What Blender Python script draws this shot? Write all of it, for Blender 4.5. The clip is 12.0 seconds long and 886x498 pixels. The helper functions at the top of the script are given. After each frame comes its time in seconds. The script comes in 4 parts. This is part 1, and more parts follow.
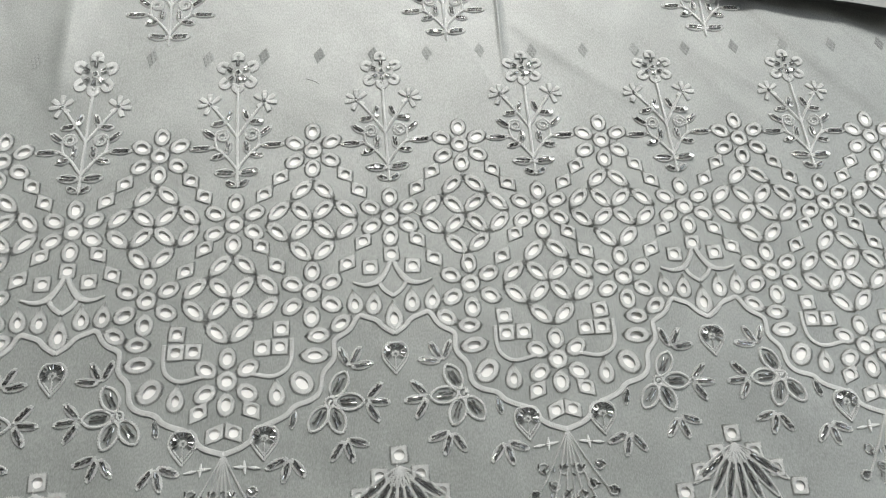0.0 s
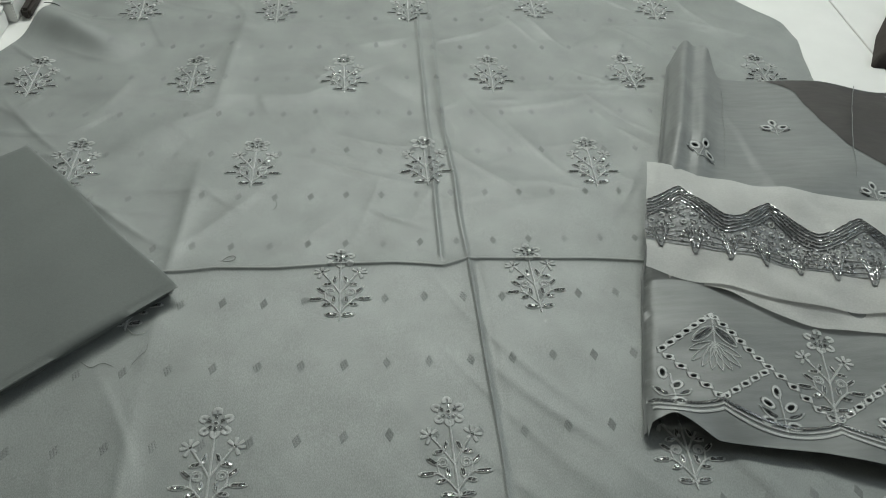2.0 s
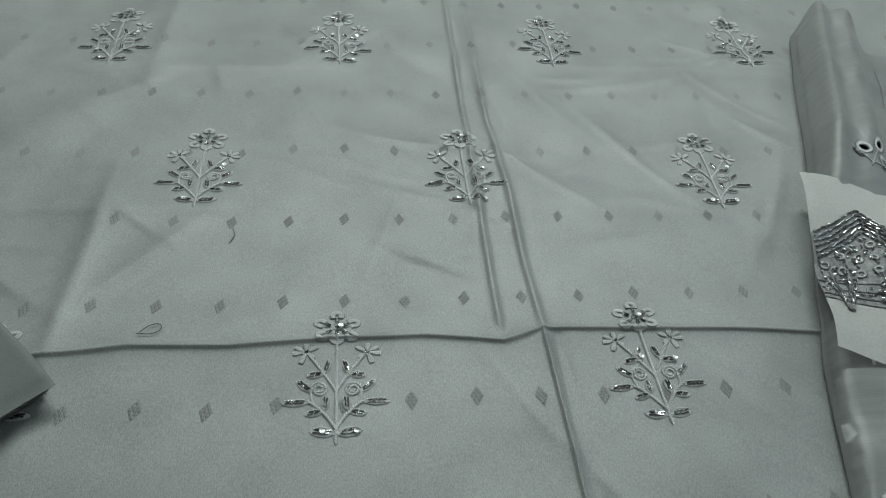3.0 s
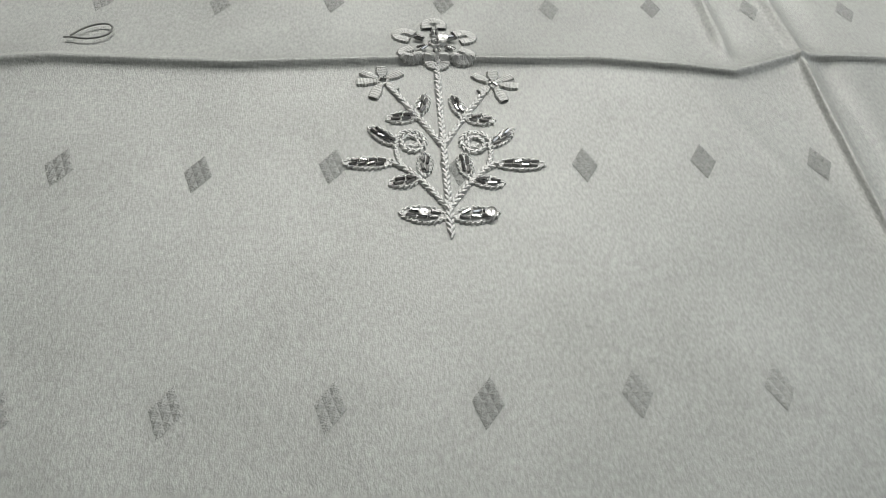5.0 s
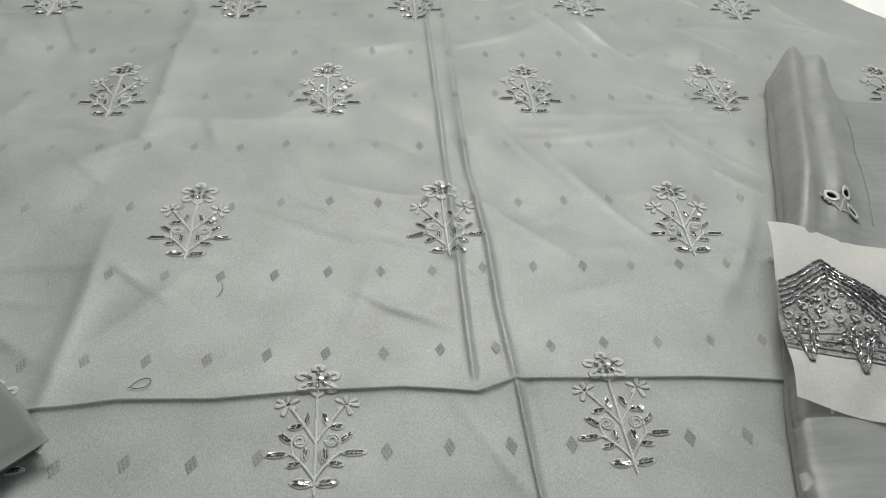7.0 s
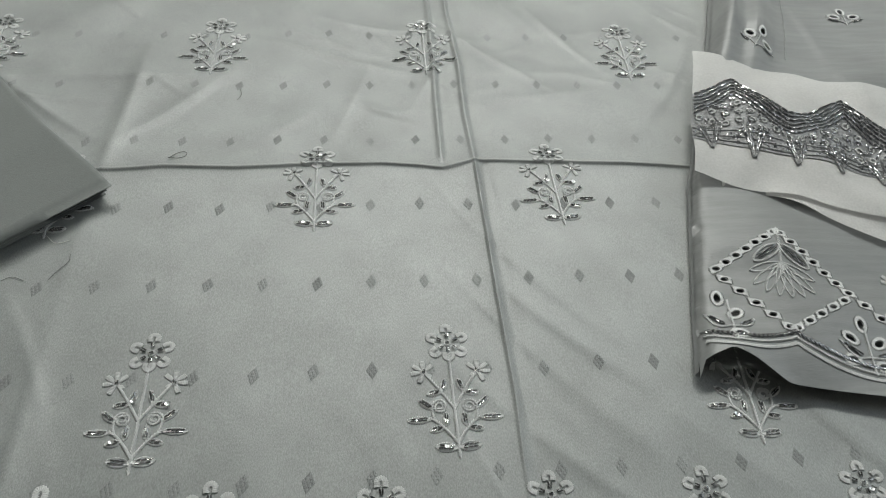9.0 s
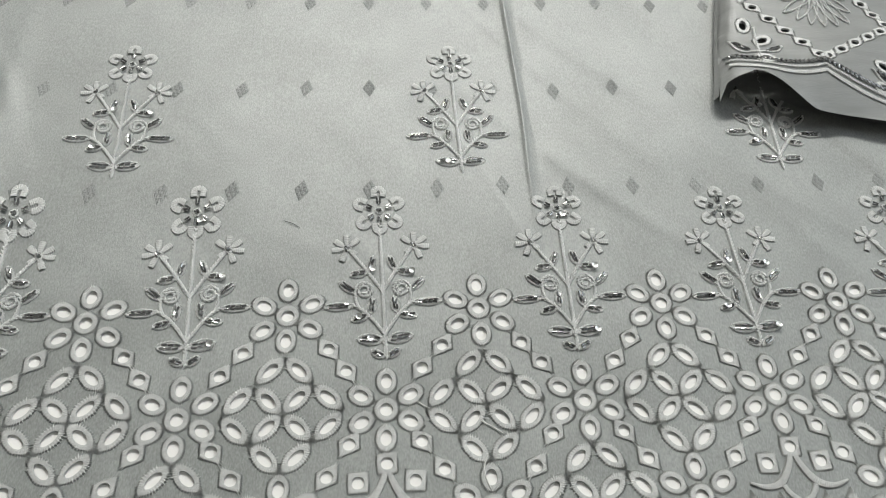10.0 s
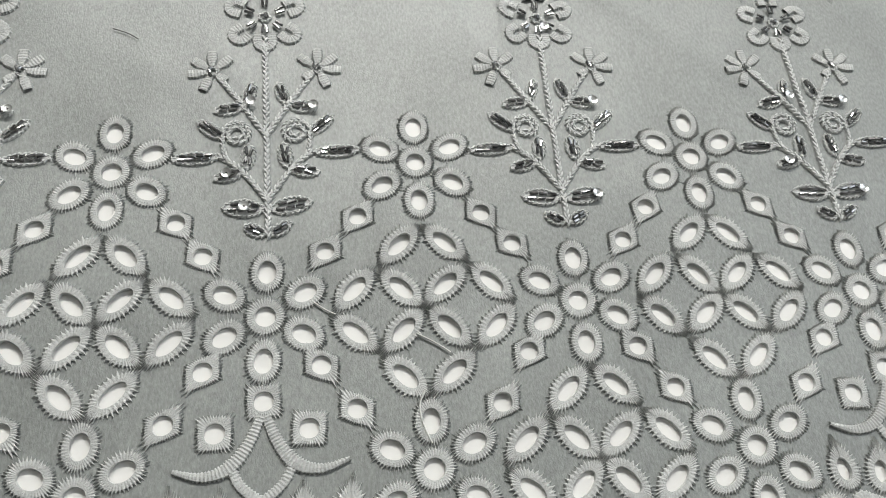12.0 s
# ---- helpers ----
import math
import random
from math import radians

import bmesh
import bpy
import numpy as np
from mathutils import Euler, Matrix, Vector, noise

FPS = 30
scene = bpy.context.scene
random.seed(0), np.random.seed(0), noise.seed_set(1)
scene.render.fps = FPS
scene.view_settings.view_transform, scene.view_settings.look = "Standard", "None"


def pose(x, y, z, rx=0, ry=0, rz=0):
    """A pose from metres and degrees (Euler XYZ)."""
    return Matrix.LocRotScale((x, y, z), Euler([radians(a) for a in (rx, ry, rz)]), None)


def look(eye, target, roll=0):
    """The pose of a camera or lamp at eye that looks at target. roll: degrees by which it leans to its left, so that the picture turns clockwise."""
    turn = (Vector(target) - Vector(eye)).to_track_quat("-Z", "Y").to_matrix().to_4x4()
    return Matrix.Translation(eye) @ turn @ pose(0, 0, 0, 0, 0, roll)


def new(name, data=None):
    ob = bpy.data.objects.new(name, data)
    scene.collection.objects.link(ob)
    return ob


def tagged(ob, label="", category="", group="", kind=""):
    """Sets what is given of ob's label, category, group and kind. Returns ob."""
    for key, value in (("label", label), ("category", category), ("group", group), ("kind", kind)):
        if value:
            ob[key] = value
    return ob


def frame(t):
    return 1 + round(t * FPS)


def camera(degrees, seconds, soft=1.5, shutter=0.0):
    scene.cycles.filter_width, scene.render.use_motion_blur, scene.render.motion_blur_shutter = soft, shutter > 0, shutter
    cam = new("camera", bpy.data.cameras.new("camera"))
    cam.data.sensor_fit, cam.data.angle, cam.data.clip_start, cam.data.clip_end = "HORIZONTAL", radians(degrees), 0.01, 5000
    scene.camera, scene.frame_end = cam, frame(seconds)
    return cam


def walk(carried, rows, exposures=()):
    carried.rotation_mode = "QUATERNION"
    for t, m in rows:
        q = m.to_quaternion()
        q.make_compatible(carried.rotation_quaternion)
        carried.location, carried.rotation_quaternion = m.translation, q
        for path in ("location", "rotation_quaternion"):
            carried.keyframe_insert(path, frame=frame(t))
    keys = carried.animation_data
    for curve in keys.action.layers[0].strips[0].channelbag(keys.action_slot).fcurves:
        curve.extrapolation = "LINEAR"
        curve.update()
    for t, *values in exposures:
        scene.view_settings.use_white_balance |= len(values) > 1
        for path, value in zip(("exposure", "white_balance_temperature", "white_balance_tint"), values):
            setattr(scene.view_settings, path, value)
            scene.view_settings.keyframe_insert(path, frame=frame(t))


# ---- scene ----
cam = camera(57.9, 12.0, soft=0.95)
PATH = [
    (0, (-0.01104, -0.19001, 0.37656), (0.13442, 0.46310, -1.07681), 9.879),
    (0.5, (-0.00970, -0.19971, 0.41773), (0.12592, 0.64002, -0.93743), 6.126),
    (1, (-0.01730, -0.18805, 0.46363), (0.13153, 0.78706, -0.79613), 5.480),
    (1.5, (-0.01446, -0.16967, 0.47088), (0.13225, 0.88795, -0.72072), 4.869),
    (2, (-0.02104, -0.12458, 0.47607), (0.13417, 0.98818, -0.66309), 4.971),
    (2.5, (-0.03225, -0.03407, 0.42348), (0.14212, 1.09402, -0.69769), 5.901),
    (2.7, (-0.03445, 0.01818, 0.37732), (0.14998, 1.13650, -0.75198), 6.394),
    (4.3, (-0.04713, 0.15669, 0.17629), (0.15418, 1.16680, -1.04811), 8.296),
    (4.5, (-0.05561, 0.15972, 0.15960), (0.14435, 1.13730, -1.09115), 8.724),
    (5, (-0.06424, 0.15803, 0.14498), (0.12236, 1.08369, -1.14665), 8.860),
    (5.5, (-0.05893, 0.15572, 0.16326), (0.12534, 1.09733, -1.11713), 8.375),
    (6, (-0.05022, 0.13624, 0.21449), (0.13579, 1.13985, -1.01765), 7.614),
    (6.5, (-0.03504, 0.10739, 0.29335), (0.15700, 1.18268, -0.87578), 7.186),
    (6.7, (-0.02403, 0.09470, 0.32610), (0.15809, 1.19719, -0.81904), 6.322),
    (8.3, (-0.01637, 0.01767, 0.37474), (0.14288, 1.16820, -0.72568), 5.300),
    (8.5, (-0.01558, -0.00126, 0.37724), (0.14323, 1.12440, -0.74868), 5.407),
    (9, (-0.00808, -0.06547, 0.36652), (0.14199, 0.97441, -0.84018), 5.899),
    (9.5, (0.00226, -0.09044, 0.33380), (0.15186, 0.82434, -0.97034), 6.899),
    (9.7, (-0.00307, -0.09435, 0.32204), (0.14783, 0.77263, -1.01421), 7.745),
    (10, (-0.00571, -0.10880, 0.30277), (0.13779, 0.70708, -1.06608), 8.214),
    (10.5, (-0.00716, -0.14006, 0.28773), (0.13473, 0.60865, -1.11915), 9.319),
    (11, (-0.00931, -0.13822, 0.26897), (0.14745, 0.56525, -1.15951), 11.049),
    (11.5, (0.00611, -0.09889, 0.23747), (0.19852, 0.58912, -1.19418), 13.180),
    (12, (0.01806, -0.07060, 0.18993), (0.22594, 0.58673, -1.25392), 14.809),
]
walk(cam, [(t, look(eye, target, roll)) for t, eye, target, roll in PATH],
     [(0.0, 0.60, 6500, 12), (0.5, 0.52, 6500, 12), (1.0, 0.22, 6500, 12), (1.5, -0.2, 6450, 9), (2.0, -0.58, 6300, 3), (2.5, -0.70, 6000, 0), (2.7, -0.70, 6000, 0), (4.3, 0.03, 6500, 11),
      (5.0, 0.12, 6600, 11.5), (5.5, 0.10, 6600, 11.5), (6.7, -0.03, 6600, 11.5), (8.3, -0.68, 6100, 0.5), (8.5, -0.66, 6100, 1), (9.0, -0.20, 6400, 9), (9.5, 0.29, 6500, 11), (12.0, 0.34, 6500, 11.5)])

# ---- light ----
world = bpy.data.worlds.new("room_air")
scene.world = world
world.use_nodes = True
world.node_tree.nodes["Background"].inputs[0].default_value = (0.80, 0.90, 1.0, 1)
world.node_tree.nodes["Background"].inputs[1].default_value = 0.25


def area_lamp(name, eye, target, sx, sy, watts, color):
    data = bpy.data.lights.new(name, "AREA")
    data.shape, data.size, data.size_y, data.energy, data.color = "RECTANGLE", sx, sy, watts, color
    ob = new(name, data)
    ob.matrix_world = look(eye, target)
    return ob


# unseen main lamp, made up; set close so light falls off towards the hem
area_lamp("far_key_lamp", (0.10, 1.17, 1.08), (0.08, 0.25, 0.0), 1.2, 0.12, 25.5, (0.99, 0.99, 0.935))
# no window is known: unseen fill lamp added to brighten the right side
area_lamp("east_fill", (1.93, 0.55, 1.45), (0.0, 0.4, 0.2), 1.25, 1.2, 12, (0.88, 0.95, 1.0))



# ---- materials ----
def mat(name, color, rough=0.7, metal=0.0, sheen=0.0, vary=0.12, scale=(60, 60, 60), bump=0.0, bump_scale=900.0, big=6.0,
        stretch=(1, 1, 1), alpha=1.0, per_piece=0.0, spec=0.5, blotch=1.0):
    m = bpy.data.materials.new(name)
    m.use_nodes = True
    n, l = m.node_tree.nodes, m.node_tree.links
    b = n["Principled BSDF"]
    b.inputs["Roughness"].default_value, b.inputs["Metallic"].default_value = rough, metal
    b.inputs["Sheen Weight"].default_value = sheen
    b.inputs["Specular IOR Level"].default_value = spec
    b.inputs["Alpha"].default_value = alpha
    geo = n.new("ShaderNodeNewGeometry")
    mp = n.new("ShaderNodeMapping")
    mp.inputs["Scale"].default_value = stretch
    l.new(geo.outputs["Position"], mp.inputs["Vector"])
    fine, coarse = n.new("ShaderNodeTexNoise"), n.new("ShaderNodeTexNoise")
    fine.inputs["Scale"].default_value, fine.inputs["Detail"].default_value = scale[0], 5
    coarse.inputs["Scale"].default_value, coarse.inputs["Detail"].default_value = big, 3
    l.new(mp.outputs[0], fine.inputs["Vector"])
    l.new(geo.outputs["Position"], coarse.inputs["Vector"])
    add = n.new("ShaderNodeMath")
    l.new(fine.outputs[0], add.inputs[0])
    even = n.new("ShaderNodeMapRange")
    even.inputs[3].default_value, even.inputs[4].default_value = 0.5 - 0.5 * blotch, 0.5 + 0.5 * blotch
    l.new(coarse.outputs[0], even.inputs[0])
    l.new(even.outputs[0], add.inputs[1])
    ramp = n.new("ShaderNodeMapRange")
    ramp.inputs[1].default_value, ramp.inputs[2].default_value = 0.6, 1.4
    ramp.inputs[3].default_value, ramp.inputs[4].default_value = 1 - vary, 1 + vary
    l.new(add.outputs[0], ramp.inputs[0])
    factor = ramp.outputs[0]
    if per_piece:
        info, r2 = n.new("ShaderNodeObjectInfo"), n.new("ShaderNodeMapRange")
        r2.inputs[3].default_value, r2.inputs[4].default_value = 1 - per_piece, 1 + per_piece
        l.new(info.outputs["Random"], r2.inputs[0])
        mul = n.new("ShaderNodeMath")
        mul.operation = "MULTIPLY"
        l.new(factor, mul.inputs[0])
        l.new(r2.outputs[0], mul.inputs[1])
        factor = mul.outputs[0]
    mix = n.new("ShaderNodeVectorMath")
    mix.operation = "SCALE"
    mix.inputs[0].default_value = color
    l.new(factor, mix.inputs["Scale"])
    l.new(mix.outputs[0], b.inputs["Base Color"])
    if bump:
        grain, bn = n.new("ShaderNodeTexNoise"), n.new("ShaderNodeBump")
        grain.inputs["Scale"].default_value, grain.inputs["Detail"].default_value = bump_scale, 4
        l.new(mp.outputs[0], grain.inputs["Vector"])
        bn.inputs["Strength"].default_value, bn.inputs["Distance"].default_value = bump, 0.0006
        l.new(grain.outputs[0], bn.inputs["Height"])
        l.new(bn.outputs[0], b.inputs["Normal"])
    return m


CLOTH = mat("silk_cotton_cloth", (0.243, 0.259, 0.247), 0.50, sheen=0.30, spec=0.9, vary=0.44, scale=(1300, 0, 0), bump=0.20, bump_scale=2400, big=24, stretch=(1.3, 0.6, 1), blotch=0.62)
PLAIN = mat("plain_lining_cloth", (0.160, 0.173, 0.164), 0.75, sheen=0.15, vary=0.09, scale=(500, 0, 0), bump=0.35, bump_scale=1400, big=14)
SATIN = mat("satin_cloth", (0.215, 0.224, 0.218), 0.42, sheen=0.2, vary=0.20, scale=(110, 0, 0), bump=0.15, bump_scale=900, big=12, stretch=(0.3, 2.2, 1))
THREAD = mat("matte_grey_thread", (0.475, 0.485, 0.474), 0.45, sheen=0.25, vary=0.22, scale=(900, 0, 0), bump=0.4, bump_scale=2600, per_piece=0.08)
STEM = mat("pale_grey_cord", (0.60, 0.61, 0.60), 0.5, vary=0.2, scale=(900, 0, 0), bump=0.3, bump_scale=2600)
# wide light-and-dark noise paints contrasty reflections into the bead colour
BEAD = mat("silver_glass_bead", (0.29, 0.295, 0.295), 0.22, metal=0.95, vary=0.9, scale=(520, 0, 0))
SEQUIN = mat("silver_sequin", (0.86, 0.87, 0.86), 0.28, metal=1.0, vary=0.1)
WOVEN = mat("woven_diamond_thread", (0.226, 0.238, 0.230), 0.5, vary=0.34, scale=(1400, 0, 0), bump=0.5, bump_scale=2500, per_piece=0.16)
ORGANZA = mat("white_organza", (0.60, 0.60, 0.575), 0.55, sheen=0.4, vary=0.16, scale=(700, 0, 0), bump=0.3, bump_scale=1200, big=30, alpha=0.74)
NETTING = mat("dense_grey_embroidery", (0.22, 0.225, 0.225), 0.5, vary=0.7, scale=(520, 0, 0), bump=1.0, bump_scale=600, big=90)
TILE = mat("white_floor_tile", (0.86, 0.855, 0.83), 0.25, vary=0.04, scale=(30, 0, 0), big=4)
GROUT = mat("grey_grout", (0.42, 0.41, 0.39), 0.9, vary=0.15)
WALL = mat("cream_wall_paint", (0.46, 0.45, 0.435), 0.85, vary=0.05, bump=0.1, bump_scale=200)
WHITE = mat("white_enamel", (0.8, 0.8, 0.78), 0.4, vary=0.03)
# darker copy of the satin, paints the sleeve cloth's shaded corner
SHADED_SATIN = mat("shaded_satin", (0.075, 0.070, 0.066), 0.40, vary=0.3, scale=(160, 0, 0), big=14, stretch=(0.4, 2, 1))
BROWN = mat("dark_brown_cloth", (0.035, 0.028, 0.024), 0.8, vary=0.25, scale=(300, 0, 0), bump=0.3)
TRIMTHREAD = mat("dark_grey_trim_thread", (0.33, 0.335, 0.33), 0.45, vary=0.5, scale=(800, 0, 0), bump=0.4, bump_scale=2000)
GUNMETAL = mat("dark_silver_bead", (0.34, 0.345, 0.35), 0.24, metal=0.95, vary=0.9, scale=(900, 0, 0))
FRAY = mat("white_loose_thread", (0.62, 0.63, 0.60), 0.7, vary=0.1)
DARKTHREAD = mat("dark_loose_thread", (0.13, 0.135, 0.13), 0.7, vary=0.1)


def glow(name, color, strength):
    m = bpy.data.materials.new(name)
    m.use_nodes = True
    b = m.node_tree.nodes["Principled BSDF"]
    b.inputs["Emission Color"].default_value, b.inputs["Emission Strength"].default_value = (*color, 1), strength
    return m


# ---- cloth relief ----
rng = np.random.default_rng(7)
WAVES = []
for _ in range(26):
    wave_len, turn = rng.uniform(0.03, 0.16), rng.uniform(0, 6.283)
    WAVES.append((6.283 / wave_len * math.cos(turn), 6.283 / wave_len * math.sin(turn), rng.uniform(0, 6.283), 0.00011 * (wave_len / 0.08)))

WRINKLES = [(rng.uniform(-0.42, 0.47), rng.uniform(0.36, 0.93), rng.uniform(-1.3, 1.3), rng.uniform(0.015, 0.06), rng.uniform(0.0006, 0.0021)) for _ in range(160)]
WRINKLES += [(rng.uniform(0.08, 0.45), rng.uniform(0.07, 0.30), rng.uniform(-0.95, -0.6), rng.uniform(0.03, 0.09), rng.uniform(0.0004, 0.0012)) for _ in range(16)]
WRINKLES += [(rng.uniform(-0.42, 0.06), rng.uniform(0.07, 0.30), rng.uniform(0.9, 2.2), rng.uniform(0.03, 0.08), rng.uniform(0.0003, 0.0010)) for _ in range(14)]
CREASE_H = np.array([(-0.50, 0.312), (-0.176, 0.315), (-0.140, 0.320), (-0.092, 0.319), (-0.043, 0.323), (0.003, 0.3236),
                     (0.042, 0.3193), (0.064, 0.3272), (0.099, 0.3265), (0.164, 0.325), (0.211, 0.3213), (0.5, 0.318)])
CREASE_V = np.array([(-0.2, 0.072), (0.05, 0.070), (0.114, 0.0688), (0.151, 0.069), (0.225, 0.0663), (0.263, 0.0657), (0.327, 0.0636), (0.383, 0.0611),
                     (0.430, 0.0611), (0.502, 0.0562), (0.560, 0.0554), (0.708, 0.057), (1.0, 0.057)])
CREASE_L = np.array([(-0.3, -0.18), (0.107, -0.178), (0.226, -0.179), (0.324, -0.176), (0.394, -0.171), (0.522, -0.168), (0.71, -0.152), (1.0, -0.14)])


def fold(d, up, down):
    """A creased ridge: 1 on the line, falling off over `up` on the positive side and over `down` on the other."""
    return np.where(d > 0, np.exp(-np.abs(d) / up), np.exp(-np.abs(d) / down))


def soft_step(v, a, b):
    s = np.clip((v - a) / (b - a), 0, 1)
    return s * s * (3 - 2 * s)


def relief(x, y):
    """Height of the spread shirt cloth over the floor's cloth level."""
    x, y = np.asarray(x, float), np.asarray(y, float)
    z = np.zeros_like(x)
    far = 0.5 + 1.3 * soft_step(y, 0.30, 0.60)
    a, b, c, k = (q.reshape(-1, *([1] * x.ndim)) for q in np.array(WAVES).T)
    z = (k * np.sin(a * x + b * y + c)).sum(0)
    z = z * far
    z = z + 0.00016 * (np.sin(x * 260 + 2 * np.sin(y * 90)) * np.sin(y * 170 + 2 * np.sin(x * 70))) * (1 - soft_step(y, 0.10, 0.2))
    z = z + 0.0013 * np.sin(x * 26 + 4 * np.sin(y * 11 + x * 5)) * np.sin(y * 34 + 3 * np.sin(x * 13)) * soft_step(y, 0.36, 0.5)
    z = z + 0.00022 * np.sin((x * 0.8 + y * 0.6) * 210 + 3 * np.sin(y * 19)) * soft_step(x, 0.07, 0.14) * soft_step(y, 0.06, 0.12) * (1 - soft_step(y, 0.24, 0.31))
    dh = y - np.interp(x, CREASE_H[:, 0], CREASE_H[:, 1])
    z = z + 0.0013 * fold(dh, 0.018, 0.0007) + 0.0014 * fold(dh, 0.022, 0.009) + 0.0004 * np.exp(-((dh - 0.0008) / 0.0009) ** 2)
    dv = x - np.interp(y, CREASE_V[:, 0], CREASE_V[:, 1])
    low = soft_step(y, 0.06, 0.16) * (1 - soft_step(y, 0.322, 0.330))
    z = z + (0.0015 * np.exp(-(dv / 0.0011) ** 2) - 0.0016 * np.exp(-((dv - 0.0060) / 0.0045) ** 2) + 0.0018 * fold(dv, 0.010, 0.005)) * low
    high = soft_step(y, 0.322, 0.335)
    z = z + (0.0024 * np.exp(-(dv / 0.0022) ** 2) - 0.0008 * np.exp(-((dv - 0.006) / 0.005) ** 2)) * high * (0.7 + 0.3 * np.cos(y * 14))
    d2 = x - 0.0415
    z = z + (0.0022 * np.exp(-(d2 / 0.0020) ** 2) - 0.0008 * np.exp(-((d2 - 0.005) / 0.004) ** 2)) * high
    dl = x - np.interp(y, CREASE_L[:, 0], CREASE_L[:, 1])
    z = z + 0.0036 * fold(dl, 0.012, 0.006) * (0.55 + 0.45 * np.sin(y * 22)) * soft_step(y, 0.04, 0.12)
    for line, k in ((0.420, 0.0009), (0.563, 0.0010), (0.70, 0.0010)):
        z = z + k * fold(y - line - 0.006 * np.sin(x * 9), 0.016, 0.003) * (0.6 + 0.4 * np.sin(x * 17 + line * 40))
    cx, cy, turn, long, k = (q.reshape(-1, *([1] * x.ndim)) for q in np.array(WRINKLES).T)
    c, s = np.cos(turn), np.sin(turn)
    a, b = (x - cx) * c + (y - cy) * s, -(x - cx) * s + (y - cy) * c
    z = z + (k * np.exp(-(a / long) ** 2) * fold(b - 0.06 * a * a / long, 0.007, 0.0022)).sum(0)
    hump = np.exp(-(((x + 0.34) * 0.5 + (y - 0.68) * 0.86) / 0.022) ** 2) * np.exp(-(((x + 0.34) * 0.86 - (y - 0.68) * 0.5) / 0.07) ** 2)
    return np.maximum(z + 0.018 * hump - 0.0003, -0.0006)


def skew(x, y):
    """The hem lies a little askew on the floor: how far the border slides towards the wearer's hem."""
    return np.asarray(y, float) + np.clip(0.026 * (np.asarray(x, float) - 0.06), -0.008, 0.0012) * (1 - soft_step(y, 0.075, 0.108))


# ---- mesh helpers ----
class Shape:
    def __init__(self):
        self.v, self.f, self.count = [], [], 0

    def add(self, verts, faces):
        self.v.append(np.asarray(verts, float))
        self.f += [tuple(i + self.count for i in q) for q in faces]
        self.count += len(verts)
        return self

    def verts(self):
        return np.concatenate(self.v) if self.v else np.zeros((0, 3))


def mesh_object(name, verts, faces, material, parent=None, label="", smooth=True):
    verts = np.asarray(verts, float)
    c = (verts.min(0) + verts.max(0)) / 2
    me = bpy.data.meshes.new(name)
    me.from_pydata((verts - c).tolist(), [], faces)
    me.materials.append(material)
    if smooth:
        me.polygons.foreach_set("use_smooth", [True] * len(me.polygons))
    ob = new(name, me)
    ob.location = c
    if parent is not None:
        ob.parent = parent
        ob.matrix_parent_inverse = Matrix.Translation(PLACE[parent]).inverted()
    PLACE[ob] = Vector(c) if parent is None else Vector(c)
    return tagged(ob, label)


PLACE = {}


def laid(shape, x=0.0, y=0.0, turn=0.0, size=1.0, mirror=False):
    """The shape's points and faces, turned and moved in the plan (degrees)."""
    v = shape.verts() * size
    if mirror:
        v = v * (-1, 1, 1)
    c, s = math.cos(radians(turn)), math.sin(radians(turn))
    v = np.stack([x + c * v[:, 0] - s * v[:, 1], y + s * v[:, 0] + c * v[:, 1], v[:, 2]], 1)
    return v, ([q[::-1] for q in shape.f] if mirror else shape.f)


def stitched(name, shape, material, parent, x=0.0, y=0.0, turn=0.0, size=1.0, mirror=False, over=relief, label="", smooth=False):
    """Sews a shape onto the cloth: it follows the relief below it."""
    v, f = laid(shape, x, y, turn, size, mirror)
    if over is relief:
        v[:, 1] = skew(v[:, 0], v[:, 1])
    v[:, 2] += over(v[:, 0], v[:, 1])
    return mesh_object(name, v, f, material, parent, label, smooth)


def resample(pts, step):
    pts = np.asarray(pts, float)
    d = np.r_[0, np.cumsum(np.hypot(*np.diff(pts, axis=0).T))]
    n = max(3, int(d[-1] / step) + 1)
    s = np.linspace(0, d[-1], n)
    return np.stack([np.interp(s, d, pts[:, 0]), np.interp(s, d, pts[:, 1])], 1), s / d[-1]


def rounded(pts, times=2):
    pts = [np.asarray(p, float) for p in pts]
    for _ in range(times):
        out = [pts[0]]
        for a, b in zip(pts, pts[1:]):
            out += [0.75 * a + 0.25 * b, 0.25 * a + 0.75 * b]
        pts = out + [pts[-1]]
    return pts


